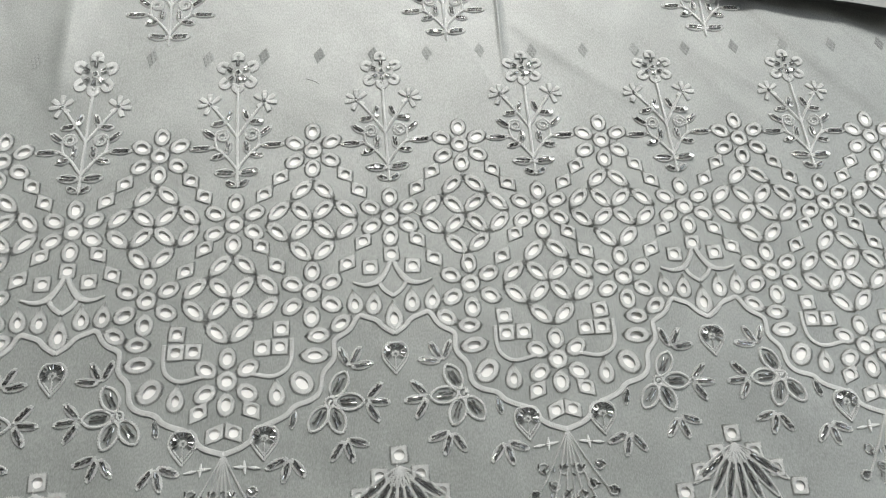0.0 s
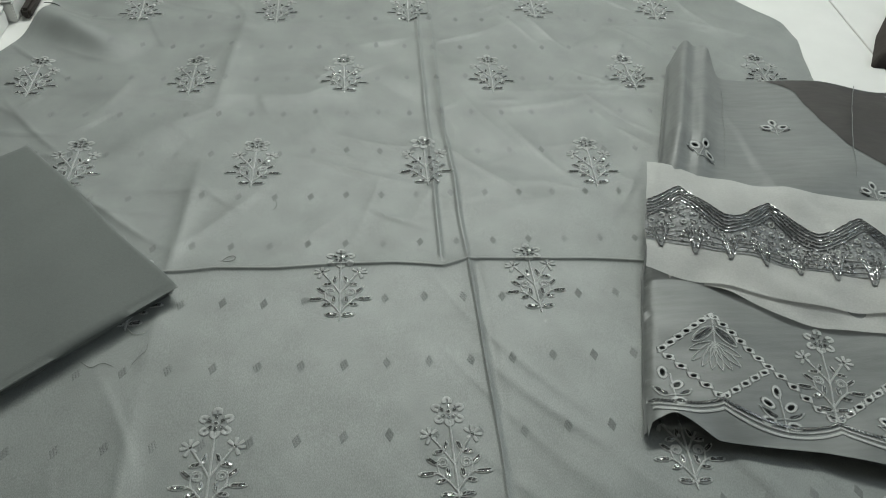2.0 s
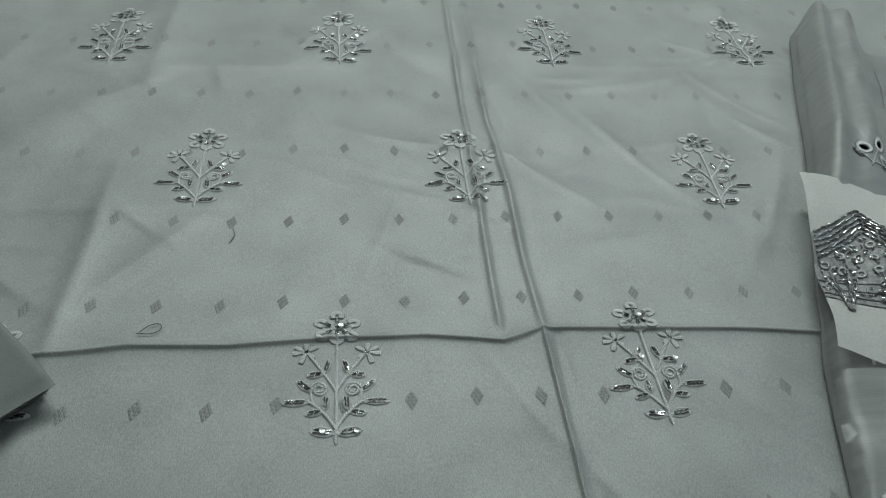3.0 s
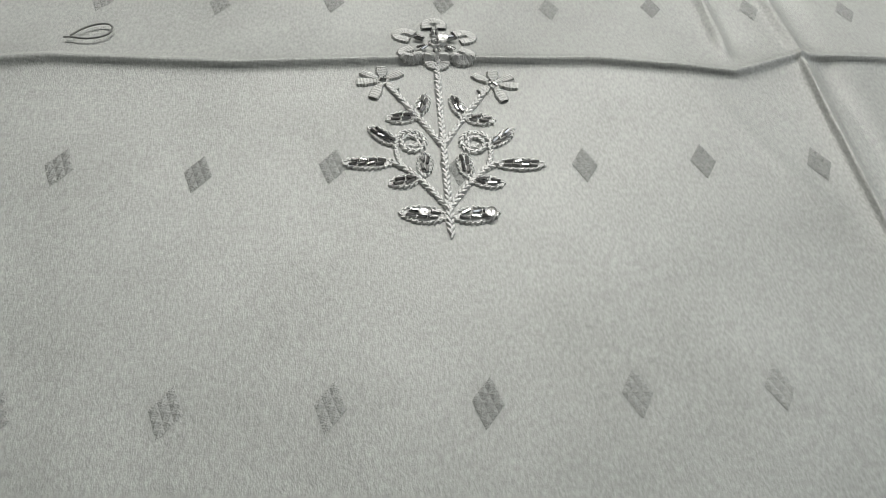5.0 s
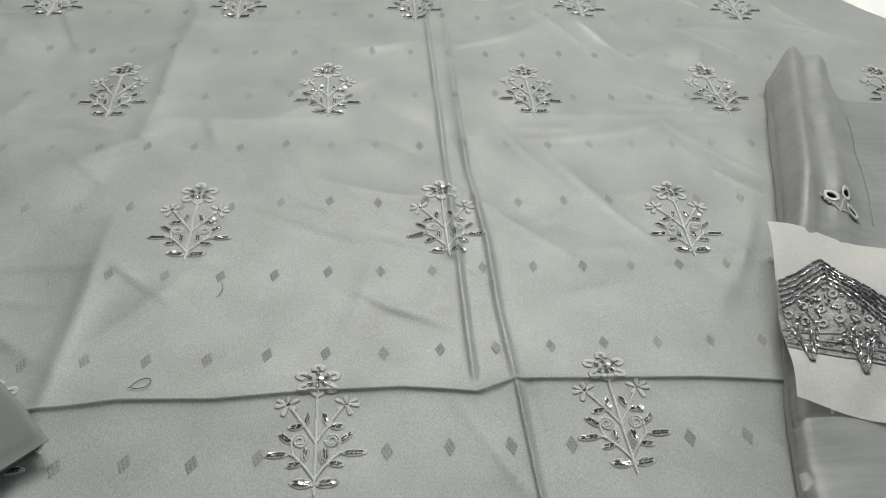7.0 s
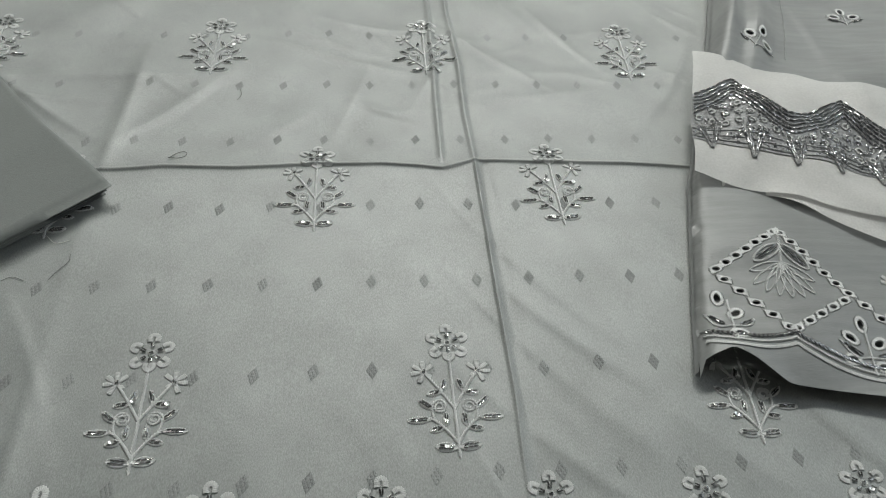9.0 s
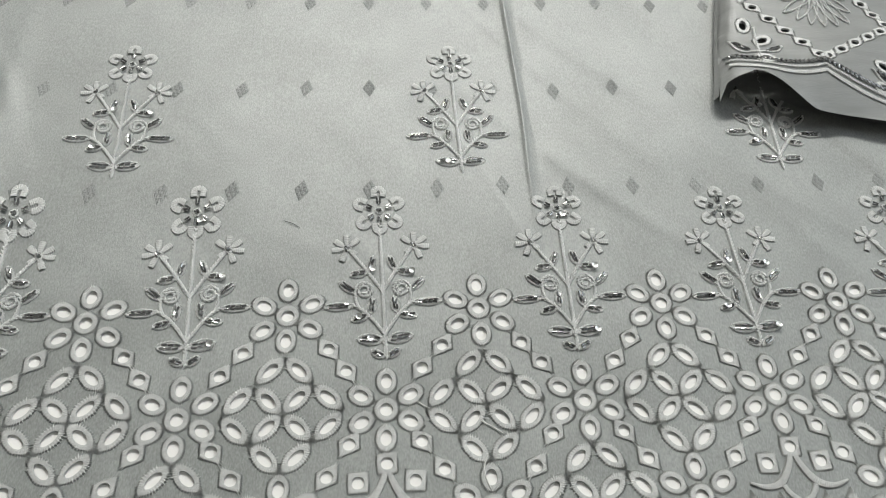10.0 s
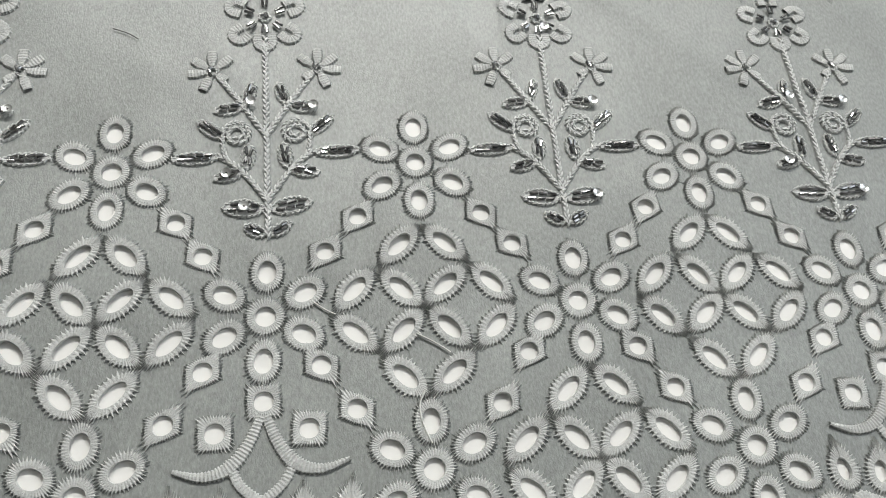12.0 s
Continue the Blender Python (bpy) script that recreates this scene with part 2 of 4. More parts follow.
def satin(pts, width, height=0.0008, pitch=0.00042, taper=(1, 1, 1), twist=0.0, jag=0.26, rib=0.09, shape=None, base=0.0):
    """A band of satin stitches along a line: raised, ribbed across, with a toothed edge. taper: width at start, middle, end."""
    shape = shape or Shape()
    p, s = resample(pts, pitch)
    t = np.gradient(p, axis=0)
    t /= np.maximum(np.hypot(*t.T), 1e-9)[:, None]
    nrm = np.stack([-t[:, 1], t[:, 0]], 1)
    w = 0.5 * width * np.interp(s, [0, 0.5, 1], taper)
    alt = np.where(np.arange(len(p)) % 2, 1.0, -1.0) * (0.6 + 0.4 * rng.random(len(p)))
    rows = []
    for across, lift in ((-1, -0.1), (-0.78, 0.85), (0, 1.0), (0.78, 0.85), (1, -0.1)):
        edge = w * across * (1 + (jag * alt if abs(across) == 1 else 0))
        xy = p + nrm * edge[:, None] + t * (twist * across)
        z = base + height * (lift + (rib * alt if lift > 0 else 0))
        rows.append(np.column_stack([xy, np.broadcast_to(z, len(p))]))
    n = len(p)
    faces = [(k * n + i, k * n + i + 1, (k + 1) * n + i + 1, (k + 1) * n + i) for k in range(4) for i in range(n - 1)]
    return shape.add(np.concatenate(rows), faces)


def cord(pts, width=0.0011, shape=None, base=0.0):
    """A couched cord: short strands laid like a plait, leaning left and right in turn."""
    shape = shape or Shape()
    p, _ = resample(pts, max(0.56 * width, 0.00062))
    t = np.gradient(p, axis=0)
    t /= np.maximum(np.hypot(*t.T), 1e-9)[:, None]
    n = len(p)
    side = np.where(np.arange(n) % 2, 1.0, -1.0)
    lean = side * (0.44 + rng.normal(0, 0.10, n))
    c, q = np.cos(lean), np.sin(lean)
    along = np.stack([c * t[:, 0] - q * t[:, 1], q * t[:, 0] + c * t[:, 1]], 1)
    across = np.stack([-along[:, 1], along[:, 0]], 1)
    mid = p + np.stack([-t[:, 1], t[:, 0]], 1) * (side * 0.20 * width)[:, None]
    long, fat = max(1.45 * width, 0.0013), 0.30 * width
    tall = 0.00088 * (width / 0.0011) ** 0.5 * (1 + rng.normal(0, 0.10, n))
    v = np.zeros((n, 16, 3))
    for i, (e, k) in enumerate(((-0.55, 0.25), (-0.22, 1.0), (0.22, 1.0), (0.55, 0.25))):
        for j, (w, z) in enumerate(((-1.0, -0.2), (-0.55, 0.9), (0.55, 0.9), (1.0, -0.2))):
            v[:, i * 4 + j, :2] = mid + along * (e * long) + across * (w * k * fat)
            v[:, i * 4 + j, 2] = base + tall * (z if z < 0 else z * (0.45 + 0.55 * k))
    quads = [(i * 4 + j, (i + 1) * 4 + j, (i + 1) * 4 + j + 1, i * 4 + j + 1) for i in range(3) for j in range(3)] + [(0, 1, 2, 3), (15, 14, 13, 12)]
    return shape.add(v.reshape(-1, 3), [tuple(16 * g + i for i in f) for g in range(n) for f in quads])


def bead(shape, x, y, turn, length=0.0021, r=0.00042, z=0.0009):
    """A faceted bugle bead lying on the cloth."""
    c, s = math.cos(radians(turn)), math.sin(radians(turn))
    roll, pitch = rng.uniform(0, 1.05), rng.normal(0, 0.13)
    v = []
    for e, k in ((-0.5, 0.7), (-0.42, 1), (0.42, 1), (0.5, 0.7)):
        for i in range(6):
            a = i * 1.0472 + roll
            lx, ly, lz = e * length, r * k * math.cos(a), z + r * k * math.sin(a) + pitch * e * length
            v.append((x + c * lx - s * ly, y + s * lx + c * ly, lz))
    f = [(k * 6 + i, k * 6 + (i + 1) % 6, k * 6 + 6 + (i + 1) % 6, k * 6 + 6 + i) for k in range(3) for i in range(6)]
    return shape.add(v, [q[::-1] for q in f] + [tuple(range(6)), tuple(range(23, 17, -1))])


def sequin(shape, x, y, r=0.0013, z=0.0010, tilt=(0.0, 0.0)):
    """A cupped round spangle with a pinhole."""
    v = []
    for k, dz in ((0.2, 0.0), (0.65, 0.0001), (1.0, 0.0003)):
        for i in range(12):
            a = i * 0.5236
            px, py = r * k * math.cos(a), r * k * math.sin(a)
            v.append((x + px, y + py, z + dz + px * tilt[0] + py * tilt[1]))
    f = [(k * 12 + i, k * 12 + (i + 1) % 12, k * 12 + 12 + (i + 1) % 12, k * 12 + 12 + i) for k in range(2) for i in range(12)]
    return shape.add(v, [q[::-1] for q in f])


# ---- eyelets ----
def outline(kind, a, b, n):
    t = np.linspace(0, 2 * np.pi, n, endpoint=False)
    if kind == "round":
        return np.stack([a * np.cos(t), b * np.sin(t)], 1)
    if kind == "leaf":
        return np.stack([a * np.cos(t), b * np.sign(np.sin(t)) * np.abs(np.sin(t)) ** 1.45], 1)
    if kind == "drop":
        return np.stack([a * np.sin(t) * np.abs(np.sin(t / 2)) ** 0.9, b * np.cos(t)], 1)[np.argsort((np.pi / 2 - t) % (2 * np.pi), kind="stable")]
    corners = {"square": [(a, a), (-a, a), (-a, -a), (a, -a)],
               "rhomb": [(a, b + 0.42 * a), (-a, b - 0.42 * a), (-a, -b - 0.42 * a), (a, -b + 0.42 * a)]}[kind]
    out = []
    for ang in t:
        d = np.array([math.cos(ang), math.sin(ang)])
        best = 1e9
        for p, q in zip(corners, corners[1:] + corners[:1]):
            p, q = np.array(p), np.array(q)
            e = q - p
            den = d[0] * e[1] - d[1] * e[0]
            if abs(den) < 1e-12:
                continue
            far, k = (p[0] * e[1] - p[1] * e[0]) / den, (p[0] * d[1] - p[1] * d[0]) / den
            if far > 0 and -1e-6 <= k <= 1 + 1e-6:
                best = min(best, far)
        out.append(d * best)
    return np.array(out)


#          shape, half-length, half-width, hole half-length, hole half-width
EYELETS = {
    "centre": ("round", 0.0053, 0.0053, 0.0025, 0.0025),
    "petal": ("round", 0.0059, 0.0045, 0.0030, 0.0022),
    "leaf": ("leaf", 0.0080, 0.0042, 0.0037, 0.0019),
    "rhomb": ("rhomb", 0.0044, 0.0039, 0.0023, 0.0023),
    "square": ("square", 0.0043, 0.0043, 0.0023, 0.0023),
    "drop": ("drop", 0.0056, 0.0070, 0.0017, 0.0026),
    "drop_large": ("drop", 0.0062, 0.0084, 0.0020, 0.0031),
    "lens": ("leaf", 0.0066, 0.0044, 0.0028, 0.0019),
    "oval": ("round", 0.0072, 0.0044, 0.0033, 0.0019),
    "oval_large": ("round", 0.0070, 0.0056, 0.0036, 0.0024),
    "tiny": ("rhomb", 0.0044, 0.0030, 0.0022, 0.0015),
    "tiny_petal": ("round", 0.0062, 0.0042, 0.0032, 0.0019),
    "pin": ("round", 0.0024, 0.0022, 0.0012, 0.0011),
}


def eyelet_shape(kind, spokes=64):
    form, a, b, ha, hb = EYELETS[kind]
    shift = np.array([0, -0.18 * b]) if form == "drop" else np.zeros(2)
    out = outline(form, a, b, spokes)
    ang = np.arctan2(out[:, 1] - shift[1], out[:, 0])
    hole = np.stack([ha * np.cos(ang), hb * np.sin(ang)], 1) + shift
    alt = np.where(np.arange(spokes) % 2, 1.0, -1.0) * (0.55 + 0.45 * rng.random(spokes))
    v = []
    for k, z, rib in ((0.0, -0.0005, 0), (0.05, 0.00050, 0.00001), (0.34, 0.00056, 0.00004), (0.66, 0.00054, 0.00010)):
        v.append(np.column_stack([hole + (out - hole) * k, z + rib * alt]))
    n = spokes
    f = [(k * n + i, k * n + (i + 1) % n, k * n + n + (i + 1) % n, k * n + n + i) for k in range(3) for i in range(n)]
    tips, c = [], 4 * n
    at = lambda i, k: hole[i % n] + (out[i % n] - hole[i % n]) * k
    for i in range(1, n, 2):                        # each stitch end is a spike of its own
        k, reach = 0.88 + rng.normal(0, 0.05), 1.16 + rng.normal(0, 0.10)
        l, m, r = at(i, k) * 0.56 + at(i - 1, k) * 0.44, at(i, k), at(i, k) * 0.56 + at(i + 1, k) * 0.44
        e = at(i, reach)
        tips += [(*l, 0.00010), (*m, 0.00064), (*r, 0.00010), (*e, 0.00012)]
        f += [(3 * n + i - 1, 3 * n + i, c + 1, c), (3 * n + i, 3 * n + (i + 1) % n, c + 2, c + 1), (c, c + 1, c + 3), (c + 1, c + 2, c + 3)]
        c += 4
    return Shape().add(np.concatenate(v + [np.array(tips)]), [q[::-1] for q in f])


EYELET_SHAPES = {k: eyelet_shape(k, 48 if k.startswith(("tiny", "pin")) else 80) for k in EYELETS}


def hole_loop(kind, x, y, turn=0.0, mirror=False, n=14):
    form, a, b, ha, hb = EYELETS[kind]
    dy = -0.18 * b if form == "drop" else 0.0
    t = np.linspace(0, 2 * np.pi, n, endpoint=False)
    px, py = (ha + 0.0003) * np.cos(t), (hb + 0.0003) * np.sin(t) + dy
    if mirror:
        px = -px
    c, s = math.cos(radians(turn)), math.sin(radians(turn))
    return np.stack([x + c * px - s * py, y + s * px + c * py], 1)


def inside(poly, pts):
    poly, pts = np.asarray(poly), np.asarray(pts)
    hit = np.zeros(len(pts), bool)
    for (x0, y0), (x1, y1) in zip(poly, np.roll(poly, -1, 0)):
        if y0 == y1:
            continue
        cross = (y0 > pts[:, 1]) != (y1 > pts[:, 1])
        hit ^= cross & (pts[:, 0] < (x1 - x0) * (pts[:, 1] - y0) / (y1 - y0) + x0)
    return hit


def sheet(border, xs, ys, loops, over, edge_step=0.006):
    """One cloth with real holes: points and triangles, draped over a relief."""
    from mathutils import geometry
    edge, _ = resample(list(border) + [border[0]], edge_step)
    edge = edge[:-1]
    gx, gy = np.meshgrid(xs, ys)
    grid = np.stack([gx.ravel(), gy.ravel()], 1)
    grid = grid[inside(edge, grid)]
    keep = np.ones(len(grid), bool)
    for lp in loops:
        c = lp.mean(0)
        r = np.hypot(*(lp - c).T).max() + 0.0007
        keep &= np.hypot(*(grid - c).T) > r
    near = np.zeros(len(grid), bool)
    for e in edge:
        near |= np.abs(grid - e).max(1) < 0.0012
    grid = grid[keep & ~near]
    pts, owner, links = [edge], [np.full(len(edge), -1)], [(i, (i + 1) % len(edge)) for i in range(len(edge))]
    n = len(edge)
    for k, lp in enumerate(loops):
        links += [(n + i, n + (i + 1) % len(lp)) for i in range(len(lp))]
        pts.append(lp)
        owner.append(np.full(len(lp), k))
        n += len(lp)
    pts.append(grid)
    owner.append(np.full(len(grid), -2))
    pts, owner = np.concatenate(pts), np.concatenate(owner)
    vs, _, fs, ov, _, _ = geometry.delaunay_2d_cdt([Vector(p) for p in pts], links, [], 0, 1e-6)
    vs = np.array([(v[0], v[1]) for v in vs])
    own = np.array([owner[o[0]] if o else -3 for o in ov])
    fs = np.array([f for f in fs])
    mid = vs[fs].mean(1)
    o = own[fs]
    bad = (o[:, 0] >= 0) & (o[:, 0] == o[:, 1]) & (o[:, 1] == o[:, 2])
    good = ~bad & inside(edge, mid)
    used = np.unique(fs[good])
    remap = np.full(len(vs), -1)
    remap[used] = np.arange(len(used))
    vs = vs[used]
    return np.column_stack([vs, over(vs[:, 0], vs[:, 1])]), remap[fs[good]].tolist()


def box(name, lo, hi, material, parent=None, label="", bevel=0.0):
    bm = bmesh.new()
    bmesh.ops.create_cube(bm, size=1)
    lo, hi = Vector(lo), Vector(hi)
    for v in bm.verts:
        v.co = Vector([c * (b - a) for c, a, b in zip(v.co, lo, hi)])
    if bevel:
        bmesh.ops.bevel(bm, geom=bm.edges[:], offset=bevel, segments=2, affect="EDGES")
    me = bpy.data.meshes.new(name)
    bm.to_mesh(me)
    bm.free()
    me.materials.append(material)
    ob = new(name, me)
    ob.location = (lo + hi) / 2
    PLACE[ob] = Vector(ob.location)
    if parent is not None:
        ob.parent = parent
        ob.matrix_parent_inverse = Matrix.Translation(PLACE[parent]).inverted()
    return tagged(ob, label)


def thing(name, at, label, category, group="", kind=""):
    ob = new(name)
    ob.location = at
    PLACE[ob] = Vector(at)
    ob.empty_display_size = 0.02
    return tagged(ob, label, category, group, kind)


# ---- the room ----
floor = tagged(box("floor", (-2, -2, -0.06), (2, 1.28, -0.0040), GROUT), "pale grey grout bed under white floor tiles", "floor", kind="structure")
for i in range(-4, 3):
    for j in range(-4, 3):
        x0, y0 = 0.575 + 0.8 * i, 0.2 + 0.8 * j
        lo, hi = (max(x0, -2), max(y0, -2)), (min(x0 + 0.798, 2), min(y0 + 0.798, 1.28))
        if hi[0] - lo[0] > 0.01 and hi[1] - lo[1] > 0.01:
            box("tile", (*lo, -0.0039), (*hi, -0.0009), TILE, floor, bevel=0.0006)
tagged(box("wall_north", (-2.1, 1.28, -0.06), (2.1, 1.38, 2.5), WALL), "plain cream painted room wall", "wall", kind="structure")
tagged(box("wall_south", (-2.1, -2.1, -0.06), (2.1, -2.0, 2.5), WALL), "plain cream painted room wall", "wall", kind="structure")
tagged(box("wall_west", (-2.1, -2.0, -0.06), (-2.0, 1.28, 2.5), WALL), "plain cream painted room wall", "wall", kind="structure")
# unseen east wall, its opening made up to go with the fill lamp
for nm, lo, hi in (("wall_east", (2.0, -2.0, -0.06), (2.1, 1.28, 0.8)), ("wall_east_upper", (2.0, -2.0, 2.1), (2.1, 1.28, 2.5)),
                   ("wall_east_near", (2.0, -2.0, 0.8), (2.1, -0.1, 2.1)), ("wall_east_far", (2.0, 1.2, 0.8), (2.1, 1.28, 2.1))):
    tagged(box(nm, lo, hi, WALL), "plain cream painted room wall", "wall", kind="structure")
tagged(box("ceiling", (-2.1, -2.1, 2.5), (2.1, 1.38, 2.6), WALL), "plain white room ceiling", "ceiling", kind="structure")
# fixture added around the key lamp; no strip light is known here
lamp = thing("added_light", (0.10, 1.28, 1.08), "made-up white strip light on the unseen room wall", "wall light")
box("frame", (-0.52, 1.24, 1.02), (0.72, 1.28, 1.14), WHITE, lamp, bevel=0.006)
box("diffuser", (-0.50, 1.19, 1.035), (0.70, 1.238, 1.125), glow("lit_diffuser", (1, 0.98, 0.94), 6.0), lamp, bevel=0.004)

# ---- the shirt panel: cloth, eyelet border, sprigs ----
U = 0.08
shirt = thing("shirt_panel", (0, 0.2, 0.0), "grey silk-cotton shirt panel with eyelet embroidery spread on the floor", "fabric")


def spaced(border, lo, hi, step, fine):
    out, v = [], lo
    while v < hi:
        out.append(v)
        v += min([k for a, b, k in fine if a <= v <= b] + [step])
    return np.array(out)


# one half repeat of the border: kind, x, y, turn; mirrored about x = 0 and repeated every two units
def flower(x, y, up, side_hi, side_lo, down):
    return [("centre", x, y, 0), ("petal", x, y + up, 90), ("petal", x, y - down, 90),
            ("petal", x + 0.0098, y + side_hi, 28), ("petal", x - 0.0098, y + side_hi, 152),
            ("petal", x + 0.0097, y - side_lo, -32), ("petal", x - 0.0097, y - side_lo, 212)]


def medallion(x, y):
    g, out = 0.0112, []
    for a, b in ((0, 2), (-1, 1), (1, 1), (-2, 0), (0, 0), (2, 0), (-1, -1), (1, -1)):
        for sx in (-1, 1):
            c, d = a + sx, b - 1
            if abs(c) + abs(d) <= 2:
                mx, my = (a + c) / 2, (b + d) / 2
                bow = 1.0 + (0.05 if abs(mx) + abs(my) > 1.5 else 0)
                out.append(("leaf", x + g * mx * bow, y + g * my * bow, math.degrees(math.atan2(d - b, c - a))))
    return out


def cell(x):
    """What repeats every unit: star, medallion, node, the rhomb chains and the lower node."""
    e = flower(x + 0.0397, 0.0425, 0.0115, 0.0050, 0.0065, 0.0117) + flower(x, 0.0, 0.0122, 0.0062, 0.0049, 0.0115)
    e += medallion(x + 0.0397, 0.0004) + flower(x + 0.0396, -0.0402, 0.0115, 0.0055, 0.0066, 0.0125)
    for dx, dy, m in ((0.0230, 0.0264, 0), (0.0148, 0.0168, 0), (0.0565, 0.0268, 1), (0.0640, 0.0170, 1),
                      (0.0138, -0.0133, 1), (0.0218, -0.0245, 1), (0.0572, -0.0250, 0), (0.0655, -0.0130, 0)):
        e.append(("rhomb", x + dx, dy, 180 * 0 if m == 0 else 1000))
    return e


HALF = [("square", 0.0109, -0.0280, 0), ("drop", 0.0095, -0.0470, 4), ("drop", 0.0195, -0.0462, -8),
        ("lens", 0.0263, -0.0573, -35), ("lens", 0.0372, -0.0622, 0), ("oval", 0.0387, -0.0724, 4), ("oval_large", 0.0447, -0.0857, 50),
        ("drop", 0.0568, -0.0895, -4), ("square", 0.0553, -0.0580, 0), ("square", 0.0554, -0.0670, 0), ("square", 0.0641, -0.0670, 0),
        ("rhomb", 0.0680, -0.0970, 0), ("rhomb", 0.0757, -0.1070, 0),
        ("square", 0.0092, -0.1320, 0), ("square", 0.0185, -0.1405, 0), ("square", 0.0278, -0.1490, 0)]
AXIS = [("square", 0.0, -0.0214, 0), ("drop_large", 0.0, -0.0545, 0), ("square", 0.0, -0.1230, 0)]

eyes = []                                   # kind, x, y, turn, mirror
for k in range(-4, 6):
    for kind, x, y, turn in cell(U * k):
        eyes.append((kind, x, y, 0 if turn == 1000 else turn, turn == 1000))
for k in range(-2, 4):
    ax = 2 * U * k
    for kind, x, y, turn in HALF:
        eyes.append((kind, ax + x, y, turn, False))
        eyes.append((kind, ax - x, y, -turn, True))
    eyes += [(kind, ax + x, y, turn, False) for kind, x, y, turn in AXIS]
    eyes += [(kind, x, y, turn, False) for kind, x, y, turn in flower(ax + U, -0.0824, 0.0109, 0.0058, 0.0060, 0.0112) + medallion(ax + U, -0.0406)]
eyes = [(k, x + rng.normal(0, 0.00018), y + rng.normal(0, 0.00018), t + rng.normal(0, 2.0), m) for k, x, y, t, m in eyes if -0.36 < x < 0.43]

BORDER = [(-0.45, -0.30), (0.47, -0.30), (0.475, 0.597), (0.490, 0.676), (0.488, 0.717), (0.423, 0.803), (0.36, 0.89), (0.15, 0.97),
          (-0.10, 0.97), (-0.30, 0.90), (-0.372, 0.765), (-0.364, 0.700), (-0.398, 0.632), (-0.43, 0.50), (-0.45, 0.20)]
xs = spaced(BORDER, -0.46, 0.50, 0.0031, [(0.037, 0.046, 0.0010), (0.0525, 0.074, 0.0006), (0.034, 0.080, 0.002), (-0.19, -0.145, 0.003)])
ys = spaced(BORDER, -0.31, 0.98, 0.0055, [(0.06, 0.305, 0.0042), (0.331, 0.80, 0.0027), (0.310, 0.331, 0.0006), (0.41, 0.432, 0.003), (0.552, 0.575, 0.003)])
v, f = sheet(BORDER, xs, ys, [np.column_stack([p[:, 0], skew(p[:, 0], p[:, 1])]) for p in (hole_loop(*e) for e in eyes)], relief)
mesh_object("cloth", v, f, CLOTH, shirt, "grey silk-cotton cloth with soft creases and cut eyelet holes")

rest = Shape()
for kind, x, y, turn, mirror in eyes:
    if -0.125 < x < 0.205 and y > -0.115:
        stitched("eyelet", EYELET_SHAPES[kind], THREAD, shirt, x, y, turn, 1.0, mirror)
    else:
        rest.add(*laid(EYELET_SHAPES[kind], x, y, turn, 1.0, mirror))
tagged(stitched("outer_eyelet_work", rest, THREAD, shirt), kind="stuff")


# ---- satin lines, blossoms, roses and plumes of the border ----
def leaf_outline(p0, p1, width, n=16):
    """A lens-shaped loop from p0 to p1."""
    p0, p1 = np.array(p0), np.array(p1)
    t = np.linspace(0, 2 * np.pi, n * 2 + 1)
    d = p1 - p0
    side = np.array([-d[1], d[0]]) / np.hypot(*d) * width / 2
    return [(p0 + p1) / 2 - np.cos(a) * d / 2 + side * np.sign(np.sin(a)) * abs(np.sin(a)) ** 1.3 for a in t]


def leaf_beads(p0, p1, width, shape):
    p0, p1 = np.array(p0), np.array(p1)
    d = p1 - p0
    long = np.hypot(*d)
    turn = math.degrees(math.atan2(d[1], d[0]))
    side = np.array([-d[1], d[0]]) / long
    for row in (-1, 1):
        m = max(2, int(long / 0.0029))
        for i in range(m):
            k = (i + 0.5 + 0.12 * row) / m
            c = p0 + d * (0.14 + 0.72 * k) + side * row * width * 0.17
            bead(shape, c[0], c[1], turn + 7 * row + rng.normal(0, 5), min(0.0024, long / m * 0.68), 0.00046, 0.00078)
    return shape


SCALLOP = [(0, -0.0640), (0.0060, -0.0602), (0.0082, -0.0566), (0.014, -0.0546), (0.0177, -0.0530), (0.0218, -0.0612), (0.0285, -0.0645),
           (0.0300, -0.0668), (0.0290, -0.0755), (0.0355, -0.0812), (0.0355, -0.0900), (0.040, -0.0947), (0.0486, -0.0964), (0.0518, -0.1015),
           (0.0655, -0.1058), (0.0686, -0.113), (0.0797, -0.1168)]
S_SCALLOP = satin(rounded(SCALLOP, 2), 0.0027)
S_ARC = satin(rounded([(0.0006, -0.0245), (0.0029, -0.0305), (0.007, -0.0363), (0.0134, -0.0381), (0.0199, -0.0358)]), 0.0030, 0.0009, taper=(0.8, 1.15, 0.35))
S_VEE = satin(rounded([(0.0066, -0.037), (0.0048, -0.0407), (0, -0.0440)]), 0.0024)
S_SWAG = satin(rounded([(0.0500, -0.0630), (0.0497, -0.0724), (0.0516, -0.0785), (0.0583, -0.0823), (0.0690, -0.0795)]), 0.0021)
S_PETAL, S_PETAL_BEADS, S_TRIO, S_TRIO_BEADS = [], [], [], []
QC = np.array((0.0318, -0.0958))
for px, py in ((0.0263, -0.0855), (0.0202, -0.0964), (0.0285, -0.1045), (0.0378, -0.1045)):
    d = (np.array((px, py)) - QC)
    d /= np.hypot(*d)
    a, b = QC + d * 0.0026, QC + d * 0.0160
    S_PETAL.append(cord(leaf_outline(a, b, 0.0078), 0.0012))
    S_PETAL_BEADS.append(leaf_beads(a + d * 0.001, b - d * 0.002, 0.0052, Shape()))
